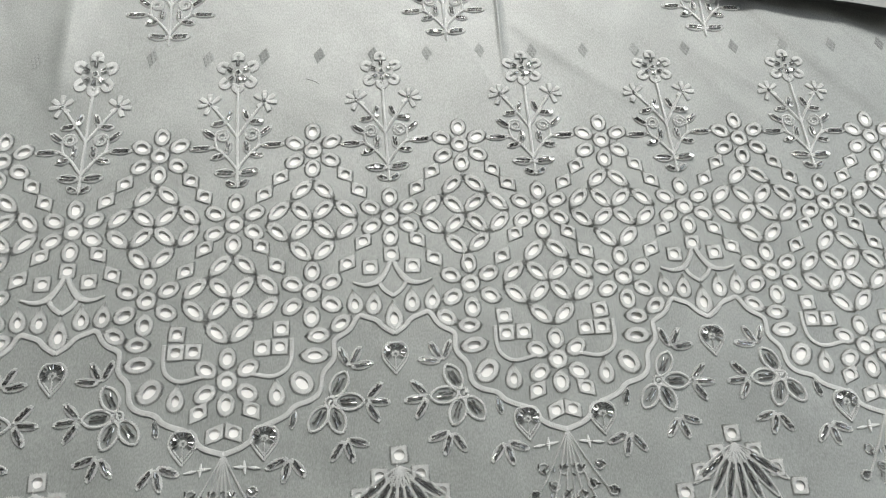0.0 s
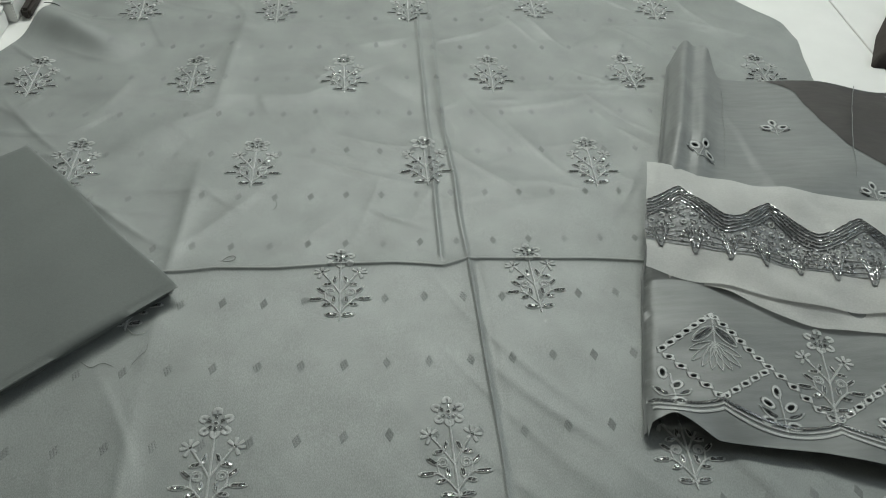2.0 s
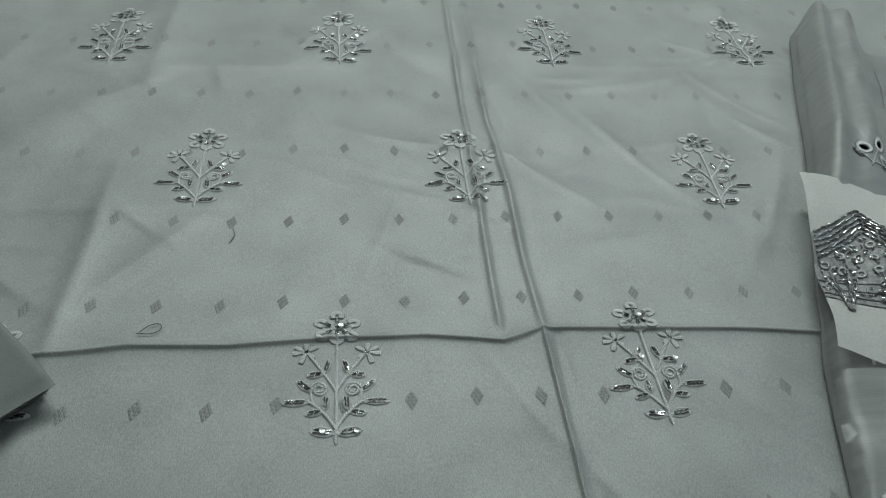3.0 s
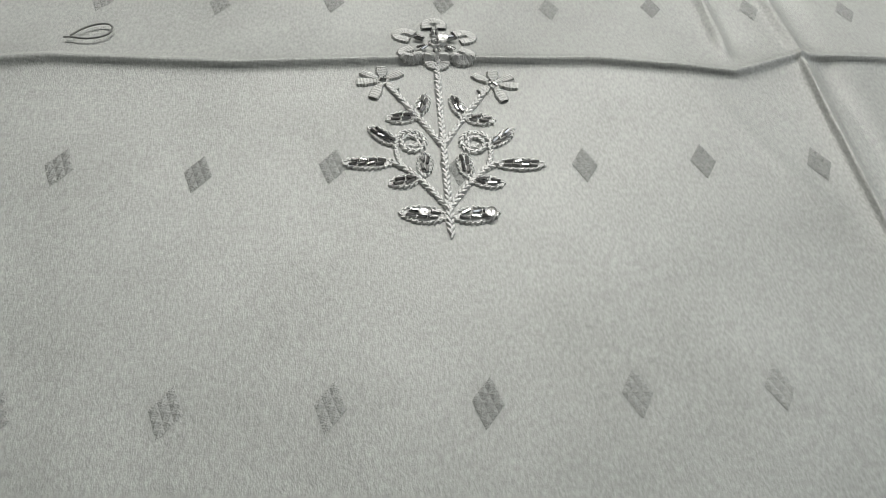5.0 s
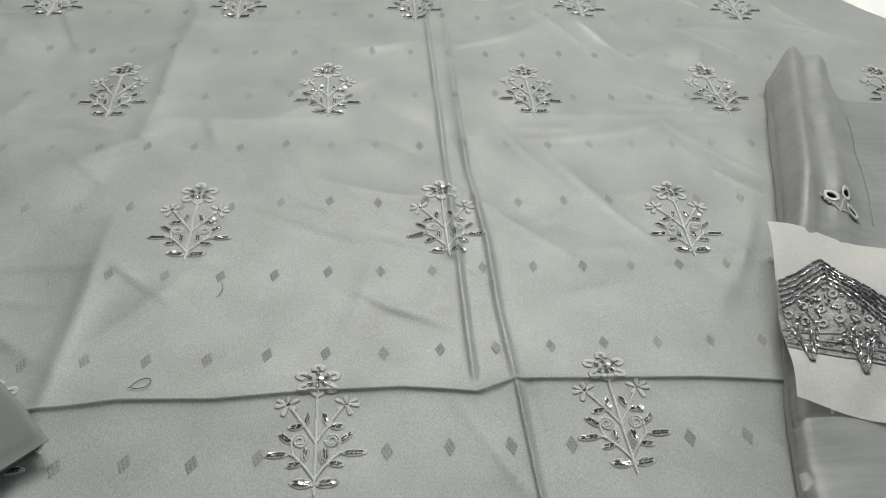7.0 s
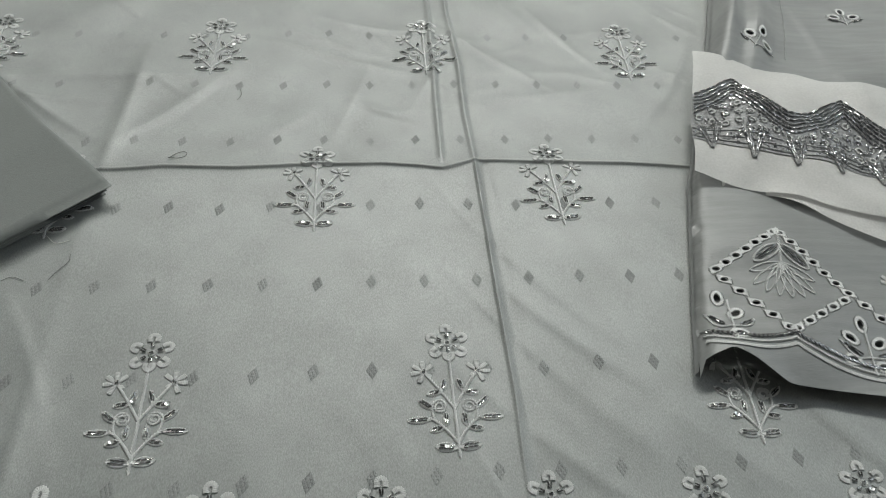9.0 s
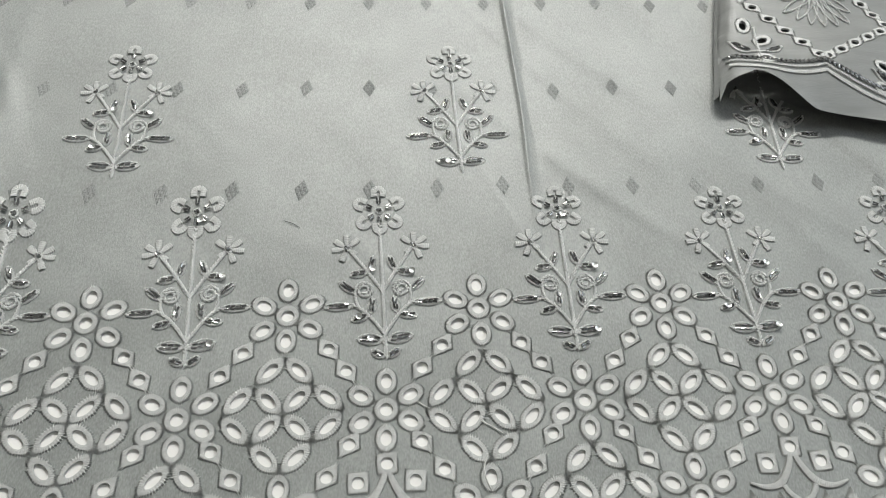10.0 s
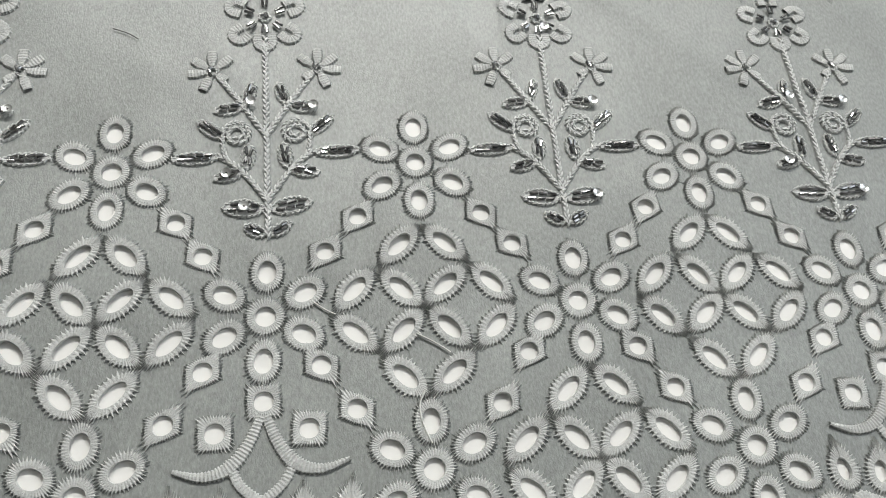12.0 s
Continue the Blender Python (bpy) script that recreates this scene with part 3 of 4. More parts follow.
for (cx, cy), heading in (((0.0225, -0.0800), 118), ((0.0150, -0.0968), 185), ((0.0250, -0.1135), 250), ((0.0500, -0.1200), 285)):
    line, beads = Shape(), Shape()
    for off in (-52, 0, 52):
        h = radians(heading + off)
        p0 = (cx + 0.0014 * math.cos(h), cy + 0.0014 * math.sin(h))
        p1 = (cx + 0.0118 * math.cos(h), cy + 0.0118 * math.sin(h))
        satin([p0, p1], 0.0040, 0.0004, taper=(0.25, 1.0, 0.2), jag=0.42, shape=line)
        cord(leaf_outline(p0, p1, 0.0036, 8), 0.0008, line)
        leaf_beads(p0, p1, 0.0030, beads)
    S_TRIO.append(line)
    S_TRIO_BEADS.append(beads)
S_LONE = cord(leaf_outline((0.0480, -0.0990), (0.0496, -0.1072), 0.003, 8), 0.0006)
S_LONE_BEADS = leaf_beads((0.0480, -0.0990), (0.0496, -0.1072), 0.0036, Shape())


def rose_shapes():
    line, beads = Shape(), Shape()
    heart = [(0, -0.0098), (-0.0030, -0.0062), (-0.0062, -0.0020), (-0.0064, 0.0026), (-0.0036, 0.0060), (0, 0.0056),
             (0.0036, 0.0060), (0.0064, 0.0026), (0.0062, -0.0020), (0.0030, -0.0062), (0, -0.0098)]
    cord(rounded(heart), 0.0010, line)
    cord([(p[0] * 0.82, p[1] * 0.82 + 0.0002) for p in rounded(heart)], 0.0007, line)
    for i in range(11):
        a = radians(-30 + 24 * i)
        bead(beads, 0.0038 * math.cos(a), 0.0036 * math.sin(a) + 0.0004, math.degrees(a) + rng.normal(0, 9), 0.0027, 0.00046)
    for i in range(9):
        a = radians(15 + 19 * i)
        bead(beads, 0.0054 * math.cos(a), 0.0050 * math.sin(a), math.degrees(a) + 90 + rng.normal(0, 12), 0.0016, 0.0004)
    cord([(0.0008 * math.cos(a) * (1 + a / 9), 0.0008 * math.sin(a) * (1 + a / 9)) for a in np.linspace(0, 10, 40)], 0.0007, line)
    cord([(0, -0.0020), (0, -0.0080)], 0.0007, line)
    return line, beads


S_ROSE, S_ROSE_BEADS = rose_shapes()
S_PLUME, S_PLUME_BEADS = Shape(), Shape()
for i, (dx, dy) in enumerate(((0, -0.030), (0.009, -0.029), (0.017, -0.025), (0.023, -0.017))):
    for sx in ((1,) if dx == 0 else (1, -1)):
        cord(leaf_outline((0, -0.1285), (sx * dx, -0.1285 + dy), 0.0042), 0.0010, S_PLUME)
        leaf_beads((sx * dx * 0.2, -0.1285 + dy * 0.2), (sx * dx * 0.9, -0.1285 + dy * 0.9), 0.003, S_PLUME_BEADS)
cord([(-0.0012, -0.126), (-0.0012, -0.150)], 0.0009, S_PLUME)
S_NET, S_NET_BEADS = Shape(), Shape()
cord([(0, -0.116), (0, -0.158)], 0.0009, S_NET)
for sx in (1, -1):
    for tx, ty in ((0.010, -0.150), (0.016, -0.145), (0.005, -0.155)):
        cord(rounded([(0, -0.1165), (sx * tx * 0.45, (ty - 0.1165) / 2), (sx * tx, ty)]), 0.0009, S_NET)
    for p0, p1 in (((0.005, -0.1225), (0.011, -0.1232)), ((0.0095, -0.1200), (0.0100, -0.1262)), ((0.0115, -0.1232), (0.0170, -0.1240))):
        satin([(sx * p0[0], p0[1]), (sx * p1[0], p1[1])], 0.0016, taper=(0.4, 1.1, 0.3), shape=S_NET)
    for cx, cy in ((0.0135, -0.134), (0.004, -0.135), (0.0185, -0.146), (0.009, -0.1425), (0.0035, -0.147)):
        cord([(sx * cx + 0.0022 * math.cos(a), cy + 0.0022 * math.sin(a)) for a in np.linspace(0, 6.3, 18)], 0.0008, S_NET)
        for i in range(4):
            bead(S_NET_BEADS, sx * cx + rng.normal(0, 0.0018), cy + rng.normal(0, 0.0012), rng.uniform(0, 180), 0.0020, 0.00042)

for k in range(-2, 4):
    ax = 2 * U * k
    for mirror in (False, True):
        for nm, s, m in (("scallop_line", S_SCALLOP, THREAD), ("leaf_arc", S_ARC, THREAD), ("vee_arc", S_VEE, THREAD), ("swag_line", S_SWAG, THREAD)):
            if -0.42 < ax + (-0.04 if mirror else 0.04) < 0.46:
                stitched(nm, s, m, shirt, ax, 0, 0, 1, mirror)
        for s, b in zip(S_PETAL, S_PETAL_BEADS):
            p = stitched("beaded_petal", s, STEM, shirt, ax, 0, 0, 1, mirror)
            stitched("beadwork", b, BEAD, p, ax, 0, 0, 1, mirror, label="silver bugle beads")
        for s, b in zip(S_TRIO + [S_LONE], S_TRIO_BEADS + [S_LONE_BEADS]):
            p = stitched("beaded_leaf_tuft", s, STEM, shirt, ax, 0, 0, 1, mirror)
            stitched("beadwork", b, BEAD, p, ax, 0, 0, 1, mirror, label="silver bugle beads")
        hub = Shape()
        cord([(QC[0] + 0.0022 * math.cos(a), QC[1] + 0.0022 * math.sin(a)) for a in np.linspace(0, 6.3, 20)], 0.0010, hub)
        for i in range(4):
            bead(hub, QC[0] + rng.normal(0, 0.0006), QC[1] + rng.normal(0, 0.0006), rng.uniform(0, 180), 0.0016, 0.0004)
        stitched("blossom_centre", hub, STEM, shirt, ax, 0, 0, 1, mirror)
    for rx, ry, rt in ((0, -0.0745, 0), (0.0617, -0.1105, 0), (-0.0617, -0.1105, 0)):
        p = stitched("beaded_rose", S_ROSE, STEM, shirt, ax + rx, ry, rt)
        stitched("beadwork", S_ROSE_BEADS, BEAD, p, ax + rx, ry, rt, label="silver beads")
        stitched("spangle", sequin(Shape(), -0.0034, 0.0028, 0.0015, tilt=(rng.normal(0, 0.12), rng.normal(0, 0.12))), SEQUIN, p, ax + rx, ry, rt)
    p = stitched("plume", S_PLUME, STEM, shirt, ax, 0)
    stitched("beadwork", S_PLUME_BEADS, BEAD, p, ax, 0, label="silver bugle beads")
    p = stitched("tree_motif", S_NET, STEM, shirt, ax + U, 0)
    stitched("beadwork", S_NET_BEADS, BEAD, p, ax + U, 0, label="silver bugle beads")


# ---- sprigs ----
def sprig_shapes(tall):
    out = []
    stem = cord([(0, -0.0052 if not tall else -0.0080), (0, 0.030), (0, 0.0555)], 0.0015)
    for sx in (1, -1):
        cord(rounded([(0, 0.0225), (sx * 0.006, 0.0325), (sx * 0.0125, 0.0420)]), 0.0014, stem)
        cord(rounded([(0, 0.0025), (sx * 0.005, 0.010), (sx * 0.009, 0.0145), (sx * 0.0125, 0.0168)]), 0.0014, stem)
        cord(rounded([(sx * 0.0105, 0.0160), (sx * 0.0118, 0.0195), (sx * 0.0116, 0.0235)]), 0.0011, stem)
    leaves = [((0.0008, 0.0), (0.0115, 0.0012), 0.0046), ((0.0062, 0.0116), (0.0138, 0.0100), 0.0032), ((0.0052, 0.0125), (0.0046, 0.0200), 0.0034),
              ((0.0128, 0.0166), (0.0248, 0.0164), 0.0034), ((0.0116, 0.0225), (0.0182, 0.0282), 0.0032),
              ((0.0062, 0.0322), (0.0138, 0.0312), 0.0034), ((0.0056, 0.0328), (0.0034, 0.0400), 0.0030)]
    if tall:
        leaves.append(((0.0008, -0.0076), (0.0058, -0.0046), 0.0030))
    for sx in (1, -1):
        for p0, p1, w in leaves:
            p0, p1 = (sx * p0[0], p0[1]), (sx * p1[0], p1[1])
            fill = satin([p0, p1], w * 1.12, 0.0004, taper=(0.25, 1.0, 0.2), jag=0.42)
            out.append(("leaf", cord(leaf_outline(p0, p1, w, 10), 0.0008, fill), STEM, leaf_beads(p0, p1, w, Shape())))
        a = np.linspace(0.2, 11.5, 60)
        r = 0.0040 - 0.00024 * a
        curl = [(sx * (0.0078 + q * math.cos(t)), 0.0235 + q * math.sin(t)) for q, t in zip(r, a)]
        out.append(("curl", cord(curl, 0.0012), STEM, None))
        hub = Shape()
        fx, fy = sx * 0.0146, 0.0445
        cord([(fx + 0.0014 * math.cos(t), fy + 0.0014 * math.sin(t)) for t in np.linspace(0, 6.3, 16)], 0.0009, hub)
        hb = Shape()
        for i in range(3):
            bead(hb, fx + rng.normal(0, 0.0006), fy + rng.normal(0, 0.0006), rng.uniform(0, 180), 0.0015, 0.0004)
        out.append(("flower_centre", hub, STEM, hb))
        for ang in (92, 142, 42, 186, 248, 318):
            t = radians(ang if sx < 0 else 180 - ang)
            long = 0.0068 if ang != 318 else 0.0050
            p0, p1 = (fx + 0.0017 * math.cos(t), fy + 0.0017 * math.sin(t)), (fx + long * math.cos(t), fy + long * math.sin(t))
            out.append(("petal", satin([p0, p1], 0.0032, 0.0008, 0.0004, taper=(0.5, 1.0, 0.85)), THREAD, None))
    cx, cy = 0.0, 0.0628
    for ang, long in ((90, 0.0122), (24, 0.0118), (156, 0.0118), (-40, 0.0120), (220, 0.0120), (-90, 0.0112)):
        d = np.array([math.cos(radians(ang)), math.sin(radians(ang))])
        n = np.array([-d[1], d[0]])
        c = np.array((cx, cy))
        tip = c + d * (long - 0.0028)
        cap = [tip - d * 0.0022 - n * 0.0019] + [tip + 0.0021 * (math.sin(q) * n - math.cos(q) * n * 0 + math.cos(q) * d) for q in np.linspace(-1.57, 1.57, 12)] + [tip - d * 0.0022 + n * 0.0019]
        pet = satin(cap, 0.0031, 0.0008, 0.0004)
        bd = Shape()
        for row in (-1, 1):
            for k in (0.40,):
                q = c + d * long * k + n * row * 0.0006
                bead(bd, q[0], q[1], ang + 6 * row, 0.0027, 0.00042)
        out.append(("petal", pet, THREAD, bd))
    hb = Shape()
    for ang in (20, 95, 160):
        bead(hb, cx + 0.0005 * math.cos(ang), cy + 0.0005 * math.sin(ang), ang, 0.0014, 0.0004)
    out.append(("flower_centre", cord([(cx + 0.0015 * math.cos(t), cy + 0.0015 * math.sin(t)) for t in np.linspace(0, 6.3, 16)], 0.0008), STEM, hb))
    return stem, out


def pressed(shape, change):
    """The same stitches with their height on the cloth changed, where the cloth is gathered."""
    v = shape.verts().copy()
    v[:, 1] = change(v[:, 1])
    return Shape().add(v, shape.f)


def gathered(sprig_set, change):
    stem, pieces = sprig_set
    return pressed(stem, change), [(nm, pressed(p, change), m, b and pressed(b, change)) for nm, p, m, b in pieces]


SPRIG, SPRIG_TALL = sprig_shapes(False), sprig_shapes(True)
SPRIG_CREASE = gathered(SPRIG, lambda y: np.interp(y, [-0.1, 0.044, 0.054, 0.080], [-0.1, 0.044, 0.0508, 0.0730]))
SPRIG_FAR = gathered(SPRIG, lambda y: np.where(y > 0.046, 0.0414 + (y - 0.046) * 0.86, y * 0.90))


def sprig(x, y, tall=False, turn=0.0, size=1.0, parent=None, over=relief, kit=SPRIG):
    stem, pieces = SPRIG_TALL if tall else kit
    root = stitched("flower_sprig", stem, STEM, parent or shirt, x, y, turn, size, over=over)
    beads = Shape()
    for nm, s, m, b in pieces:
        stitched(nm, s, m, root, x, y, turn, size, over=over)
        if b is not None:
            beads.add(b.verts(), b.f)
    for px, py in ((0.0095, 0.0006), (-0.0105, 0.0110), (0.0130, 0.0315), (-0.0040, 0.0335), (-0.0060, 0.0006), (0.0020, 0.0590)):
        if rng.random() < 0.5:
            stitched("spangle", sequin(Shape(), px, py, 0.0014, 0.0015, (rng.normal(0, 0.08), rng.normal(0, 0.08))), SEQUIN, root, x, y, turn, size, over=over)
    stitched("beadwork", beads, BEAD, root, x, y, turn, size, over=over, label="silver bugle beads")


for k in range(-4, 6):
    sprig(U * k, 0.0300, True, rng.normal(0, 1.2), 1.0)
for x0, dx, y, slope, ks in ((0.037, 0.159, 0.1190, 0.02, range(-2, 3)), (-0.041, 0.157, 0.2710, 0.03, range(-2, 3)),
                             (0.036, 0.157, 0.4240, 0.003, range(-2, 3)), (-0.040, 0.154, 0.5680, 0.03, range(-2, 4)), (0.032, 0.150, 0.7120, 0.04, range(-2, 3)),
                             (-0.040, 0.150, 0.8500, 0.03, range(-1, 3))):
    for k in ks:
        sprig(x0 + dx * k, y + slope * dx * k, False, rng.normal(0, 1.5), 1.0, kit=SPRIG if y < 0.2 else SPRIG_CREASE if y < 0.4 else SPRIG_FAR)

# woven diamonds, each of nine small lozenges
lozenge = Shape()
grid9 = [((a - b) * 0.00112, (a + b) * 0.00195, 0.0) for a in (-1.5, -0.5, 0.5, 1.5) for b in (-1.5, -0.5, 0.5, 1.5)]
peaks = [((a - b) * 0.00112, (a + b) * 0.00195, 0.00025) for a in (-1, 0, 1) for b in (-1, 0, 1)]
tris = []
for a in range(3):
    for b in range(3):
        ring = [a * 4 + b, (a + 1) * 4 + b, (a + 1) * 4 + b + 1, a * 4 + b + 1]
        tris += [(p, q, 16 + a * 3 + b) for p, q in zip(ring, ring[1:] + ring[:1])]
lozenge.add([(x, y, z + 0.0001) for x, y, z in grid9 + peaks], tris)
for j in range(14):
    for i in range(-7, 15):
        x, y = -0.099 + 0.031 * i, 0.104 + 0.061 * j + 0.018 * (0.031 * i - 0.1) + rng.normal(0, 0.0006)
        if inside(BORDER, [(x, y)])[0] and y < 0.9:
            stitched("woven_diamond", lozenge, WOVEN, shirt, x, y, -10 if x < -0.03 else rng.normal(0, 3), 0.92 if y > 0.33 else 1.0)


# ---- folded plain cloth ----
def slab_profile(z0, thick, out, edge):
    return z0 + thick * np.sqrt(np.clip(1 - np.clip(1 - edge / out, 0, 1) ** 2, 0, 1))


TIP = np.array((-0.163, 0.292))
DU, DV = np.array((-0.665, 0.747)), np.array((-0.747, -0.665))


def folded_layer(name, z0, thick, inset_u, inset_v, material, parent, long_u=0.232, long_v=0.34):
    """One folded layer: a rounded fold along the near long edge, thinner at the free edges."""
    nu, nv = 60, 80
    u = np.linspace(inset_u, long_u - 0.4 * inset_u, nu)
    w = np.r_[np.linspace(0, 0.012, 14), np.linspace(0.016, long_v, nv - 14)] + inset_v
    uu, ww = np.meshgrid(u, w, indexing="ij")
    wob = 0.0012 * np.sin(uu * 43 + z0 * 900) * np.exp(-(ww - inset_v) / 0.02)
    px = TIP[0] + DU[0] * uu + DV[0] * (ww + wob)
    py = TIP[1] + DU[1] * uu + DV[1] * (ww + wob)
    eu = np.minimum(uu - u[0], u[-1] - uu)
    ew = ww - w[0]
    top = slab_profile(z0 - thick * 0.0, thick, 0.004, np.minimum(eu * 2.0, ew)) + 0.0005 * np.sin(px * 60 + py * 35) + 0.0004 * np.sin(px * 120 - py * 70)
    bot = np.full_like(top, z0)
    n = nu * nv
    g = lambda i, j: i * nv + j
    f = [(g(i, j), g(i, j + 1), g(i + 1, j + 1), g(i + 1, j)) for i in range(nu - 1) for j in range(nv - 1)]
    v = np.concatenate([np.stack([px, py, top], -1).reshape(-1, 3), np.stack([px, py, bot], -1).reshape(-1, 3)])
    f = f + [tuple(n + k for k in q[::-1]) for q in f]
    ring = [g(i, 0) for i in range(nu)] + [g(nu - 1, j) for j in range(1, nv)] + [g(i, nv - 1) for i in range(nu - 2, -1, -1)] + [g(0, j) for j in range(nv - 2, 0, -1)]
    f += [(a, b, b + n, a + n) for a, b in zip(ring, ring[1:] + ring[:1])]
    return mesh_object(name, v, f, material, parent)


lining = thing("folded_cloth", (*TIP, 0.004), "plain grey cotton cloth folded into a flat stack", "fabric")
folded_layer("layer", 0.0035, 0.0040, 0.004, 0.003, PLAIN, lining)
folded_layer("layer", 0.0078, 0.0036, 0.002, 0.001, PLAIN, lining)
folded_layer("top_layer", 0.0115, 0.0032, 0.000, 0.000, PLAIN, lining)


# ---- folded satin sleeve cloth ----
sleeve = thing("sleeve_fabric", (0.3, 0.3, 0.004), "shiny grey satin sleeve cloth, folded, with an embroidered scalloped hem", "fabric")
LEFT = np.array([(0.05, 0.135), (0.152, 0.169), (0.177, 0.1745), (0.300, 0.2045), (0.433, 0.2535), (0.607, 0.3107), (0.70, 0.34)])


def sleeve_relief(x, y):
    x, y = np.asarray(x, float), np.asarray(y, float)
    dl = x - np.interp(y, LEFT[:, 0], LEFT[:, 1])
    z = 0.0022 + 0.0075 * np.sqrt(np.clip(1 - np.clip(1 - dl / 0.007, 0, 1) ** 2, 0, 1))
    roll = soft_step(y, 0.36, 0.50) * (0.020 * np.exp(-((dl - 0.012) / 0.010) ** 2) + 0.015 * np.exp(-((dl - 0.036) / 0.013) ** 2))
    hem = y - np.interp(x, [0.169, 0.2165, 0.284, 0.3466, 0.45, 0.64], [0.158, 0.146, 0.134, 0.115, 0.090, 0.055])
    arch = 0.008 * np.exp(-((x - 0.192) / 0.016) ** 2) * np.exp(-np.clip(hem, 0, 1) / 0.02)
    wav = 0.0012 * np.sin(x * 70 + y * 20) * np.exp(-np.clip(hem, 0, 1) / 0.05) + 0.0022 * np.sin(x * 38 - y * 30 + 1.5 * np.sin(y * 25)) + 0.0008 * np.sin(x * 20 - y * 90) + 0.0004 * np.sin(y * 160 + x * 30)
    droop = -0.03 * soft_step(x - 0.1 * (y - 0.5), 0.45, 0.54) * soft_step(y, 0.36, 0.5)
    seam = 0.0012 * fold(x - 0.3345 - 0.09 * (y - 0.58) * 0 - 0.02 * np.sin(y * 5), 0.012, 0.002) * soft_step(y, 0.30, 0.36)
    return z + roll + arch + wav + droop * 0.25 + seam + 0.0012


HEM = [(0.169, 0.152), (0.1725, 0.160), (0.1885, 0.1655), (0.202, 0.156), (0.2165, 0.146), (0.250, 0.140), (0.284, 0.134), (0.3466, 0.115), (0.45, 0.090), (0.64, 0.055)]
TOP = [(0.64, 0.565), (0.478, 0.573), (0.395, 0.578), (0.358, 0.583), (0.350, 0.612), (0.338, 0.621), (0.322, 0.618), (0.3107, 0.607)]
SLEEVE_EDGE = HEM + TOP + [(0.2535, 0.433), (0.229, 0.366), (0.2045, 0.300), (0.1745, 0.177)]

STEP, CROSS, CREST = np.array((0.0785, -0.0205)), np.array((0.0064, 0.0352)), np.array((0.0151, 0.0748))
CUSP = [np.array((0.1500, 0.1980)) + STEP * k for k in range(6)]       # odd ones carry a plume, even ones a sprig
CLOVER = ((0.0030, 0.0150, 82), (-0.0066, 0.0062, 140), (0.0100, 0.0032, 28), (-0.0105, -0.0075, 172), (0.0070, -0.0120, -8))
tiny = []
for k in range(5):
    a, b = CUSP[k], CUSP[k + 1]
    mid = (a + b) / 2 + CROSS
    for i in range(5):
        s = (i + 0.25) / 5
        tiny.append(("tiny", *(a + (mid - a) * s), 0, False))
        tiny.append(("tiny", *(b + (mid - b) * s), 0, True))
    crest = (b if k % 2 == 0 else a) + CREST
    for i in range(7):
        s = (i + 0.3) / 6.6
        tiny.append(("tiny", *(mid + (crest - mid) * s), 0, k % 2 == 1))
    for dx, dy, tt in CLOVER:
        tiny.append(("tiny_petal", (a + b)[0] / 2 + dx, (a + b)[1] / 2 + dy, tt, False))
for cx, cy, turn in ((0.2950, 0.446, -35), (0.388, 0.492, -5), (0.4496, 0.397, -10)):
    for dx, dy, t in ((0, 0.010, 90), (0.008, 0.002, 20), (-0.008, 0.002, 160)):
        c, s = math.cos(radians(turn)), math.sin(radians(turn))
        tiny.append(("tiny_petal", cx + c * dx - s * dy, cy + s * dx + c * dy, t + turn, False))
tiny = [e for e in tiny if inside(SLEEVE_EDGE, [(e[1], e[2])])[0] and e[1] - np.interp(e[2], LEFT[:, 0], LEFT[:, 1]) > 0.006]
v, f = sheet(SLEEVE_EDGE, np.arange(0.16, 0.65, 0.0035), np.arange(0.05, 0.63, 0.0035), [hole_loop(*e, n=12) for e in tiny], sleeve_relief, 0.003)
mesh_object("upper_layer", v, f, SATIN, sleeve)
lower = [(x + (0.002 if y > 0.17 else 0.004), y + (0.004 if y < 0.17 else 0)) for x, y in SLEEVE_EDGE]
v, f = sheet(lower, np.arange(0.16, 0.65, 0.008), np.arange(0.05, 0.63, 0.008), [], lambda x, y: relief(x, y) + 0.0012 + 0.0004 * np.sin(x * 90))
mesh_object("lower_layer", v, f, SATIN, sleeve)
edge_strip = Shape()
side = resample([(0.3107, 0.607), (0.2535, 0.433), (0.229, 0.366), (0.2045, 0.300), (0.1745, 0.177), (0.1695, 0.156)], 0.004)[0]
m = len(side)
tops = np.column_stack([side, sleeve_relief(side[:, 0] + 0.0003, side[:, 1])])
bots = np.column_stack([side, relief(side[:, 0], side[:, 1]) + 0.0008])
edge_strip.add(np.concatenate([tops, (tops + bots) / 2 - np.array((0.0015, 0, 0)), bots]), [(k * m + i, k * m + i + 1, k * m + m + i + 1, k * m + m + i) for k in range(2) for i in range(m - 1)])
mesh_object("folded_edge", edge_strip.verts(), edge_strip.f, SATIN, sleeve)
for kind, x, y, turn, mirror in tiny:
    stitched("eyelet", EYELET_SHAPES[kind], STEM, sleeve, x, y, turn, 1, mirror, over=sleeve_relief)
UPV = CREST / np.hypot(*CREST)
ACR = np.array((UPV[1], -UPV[0]))
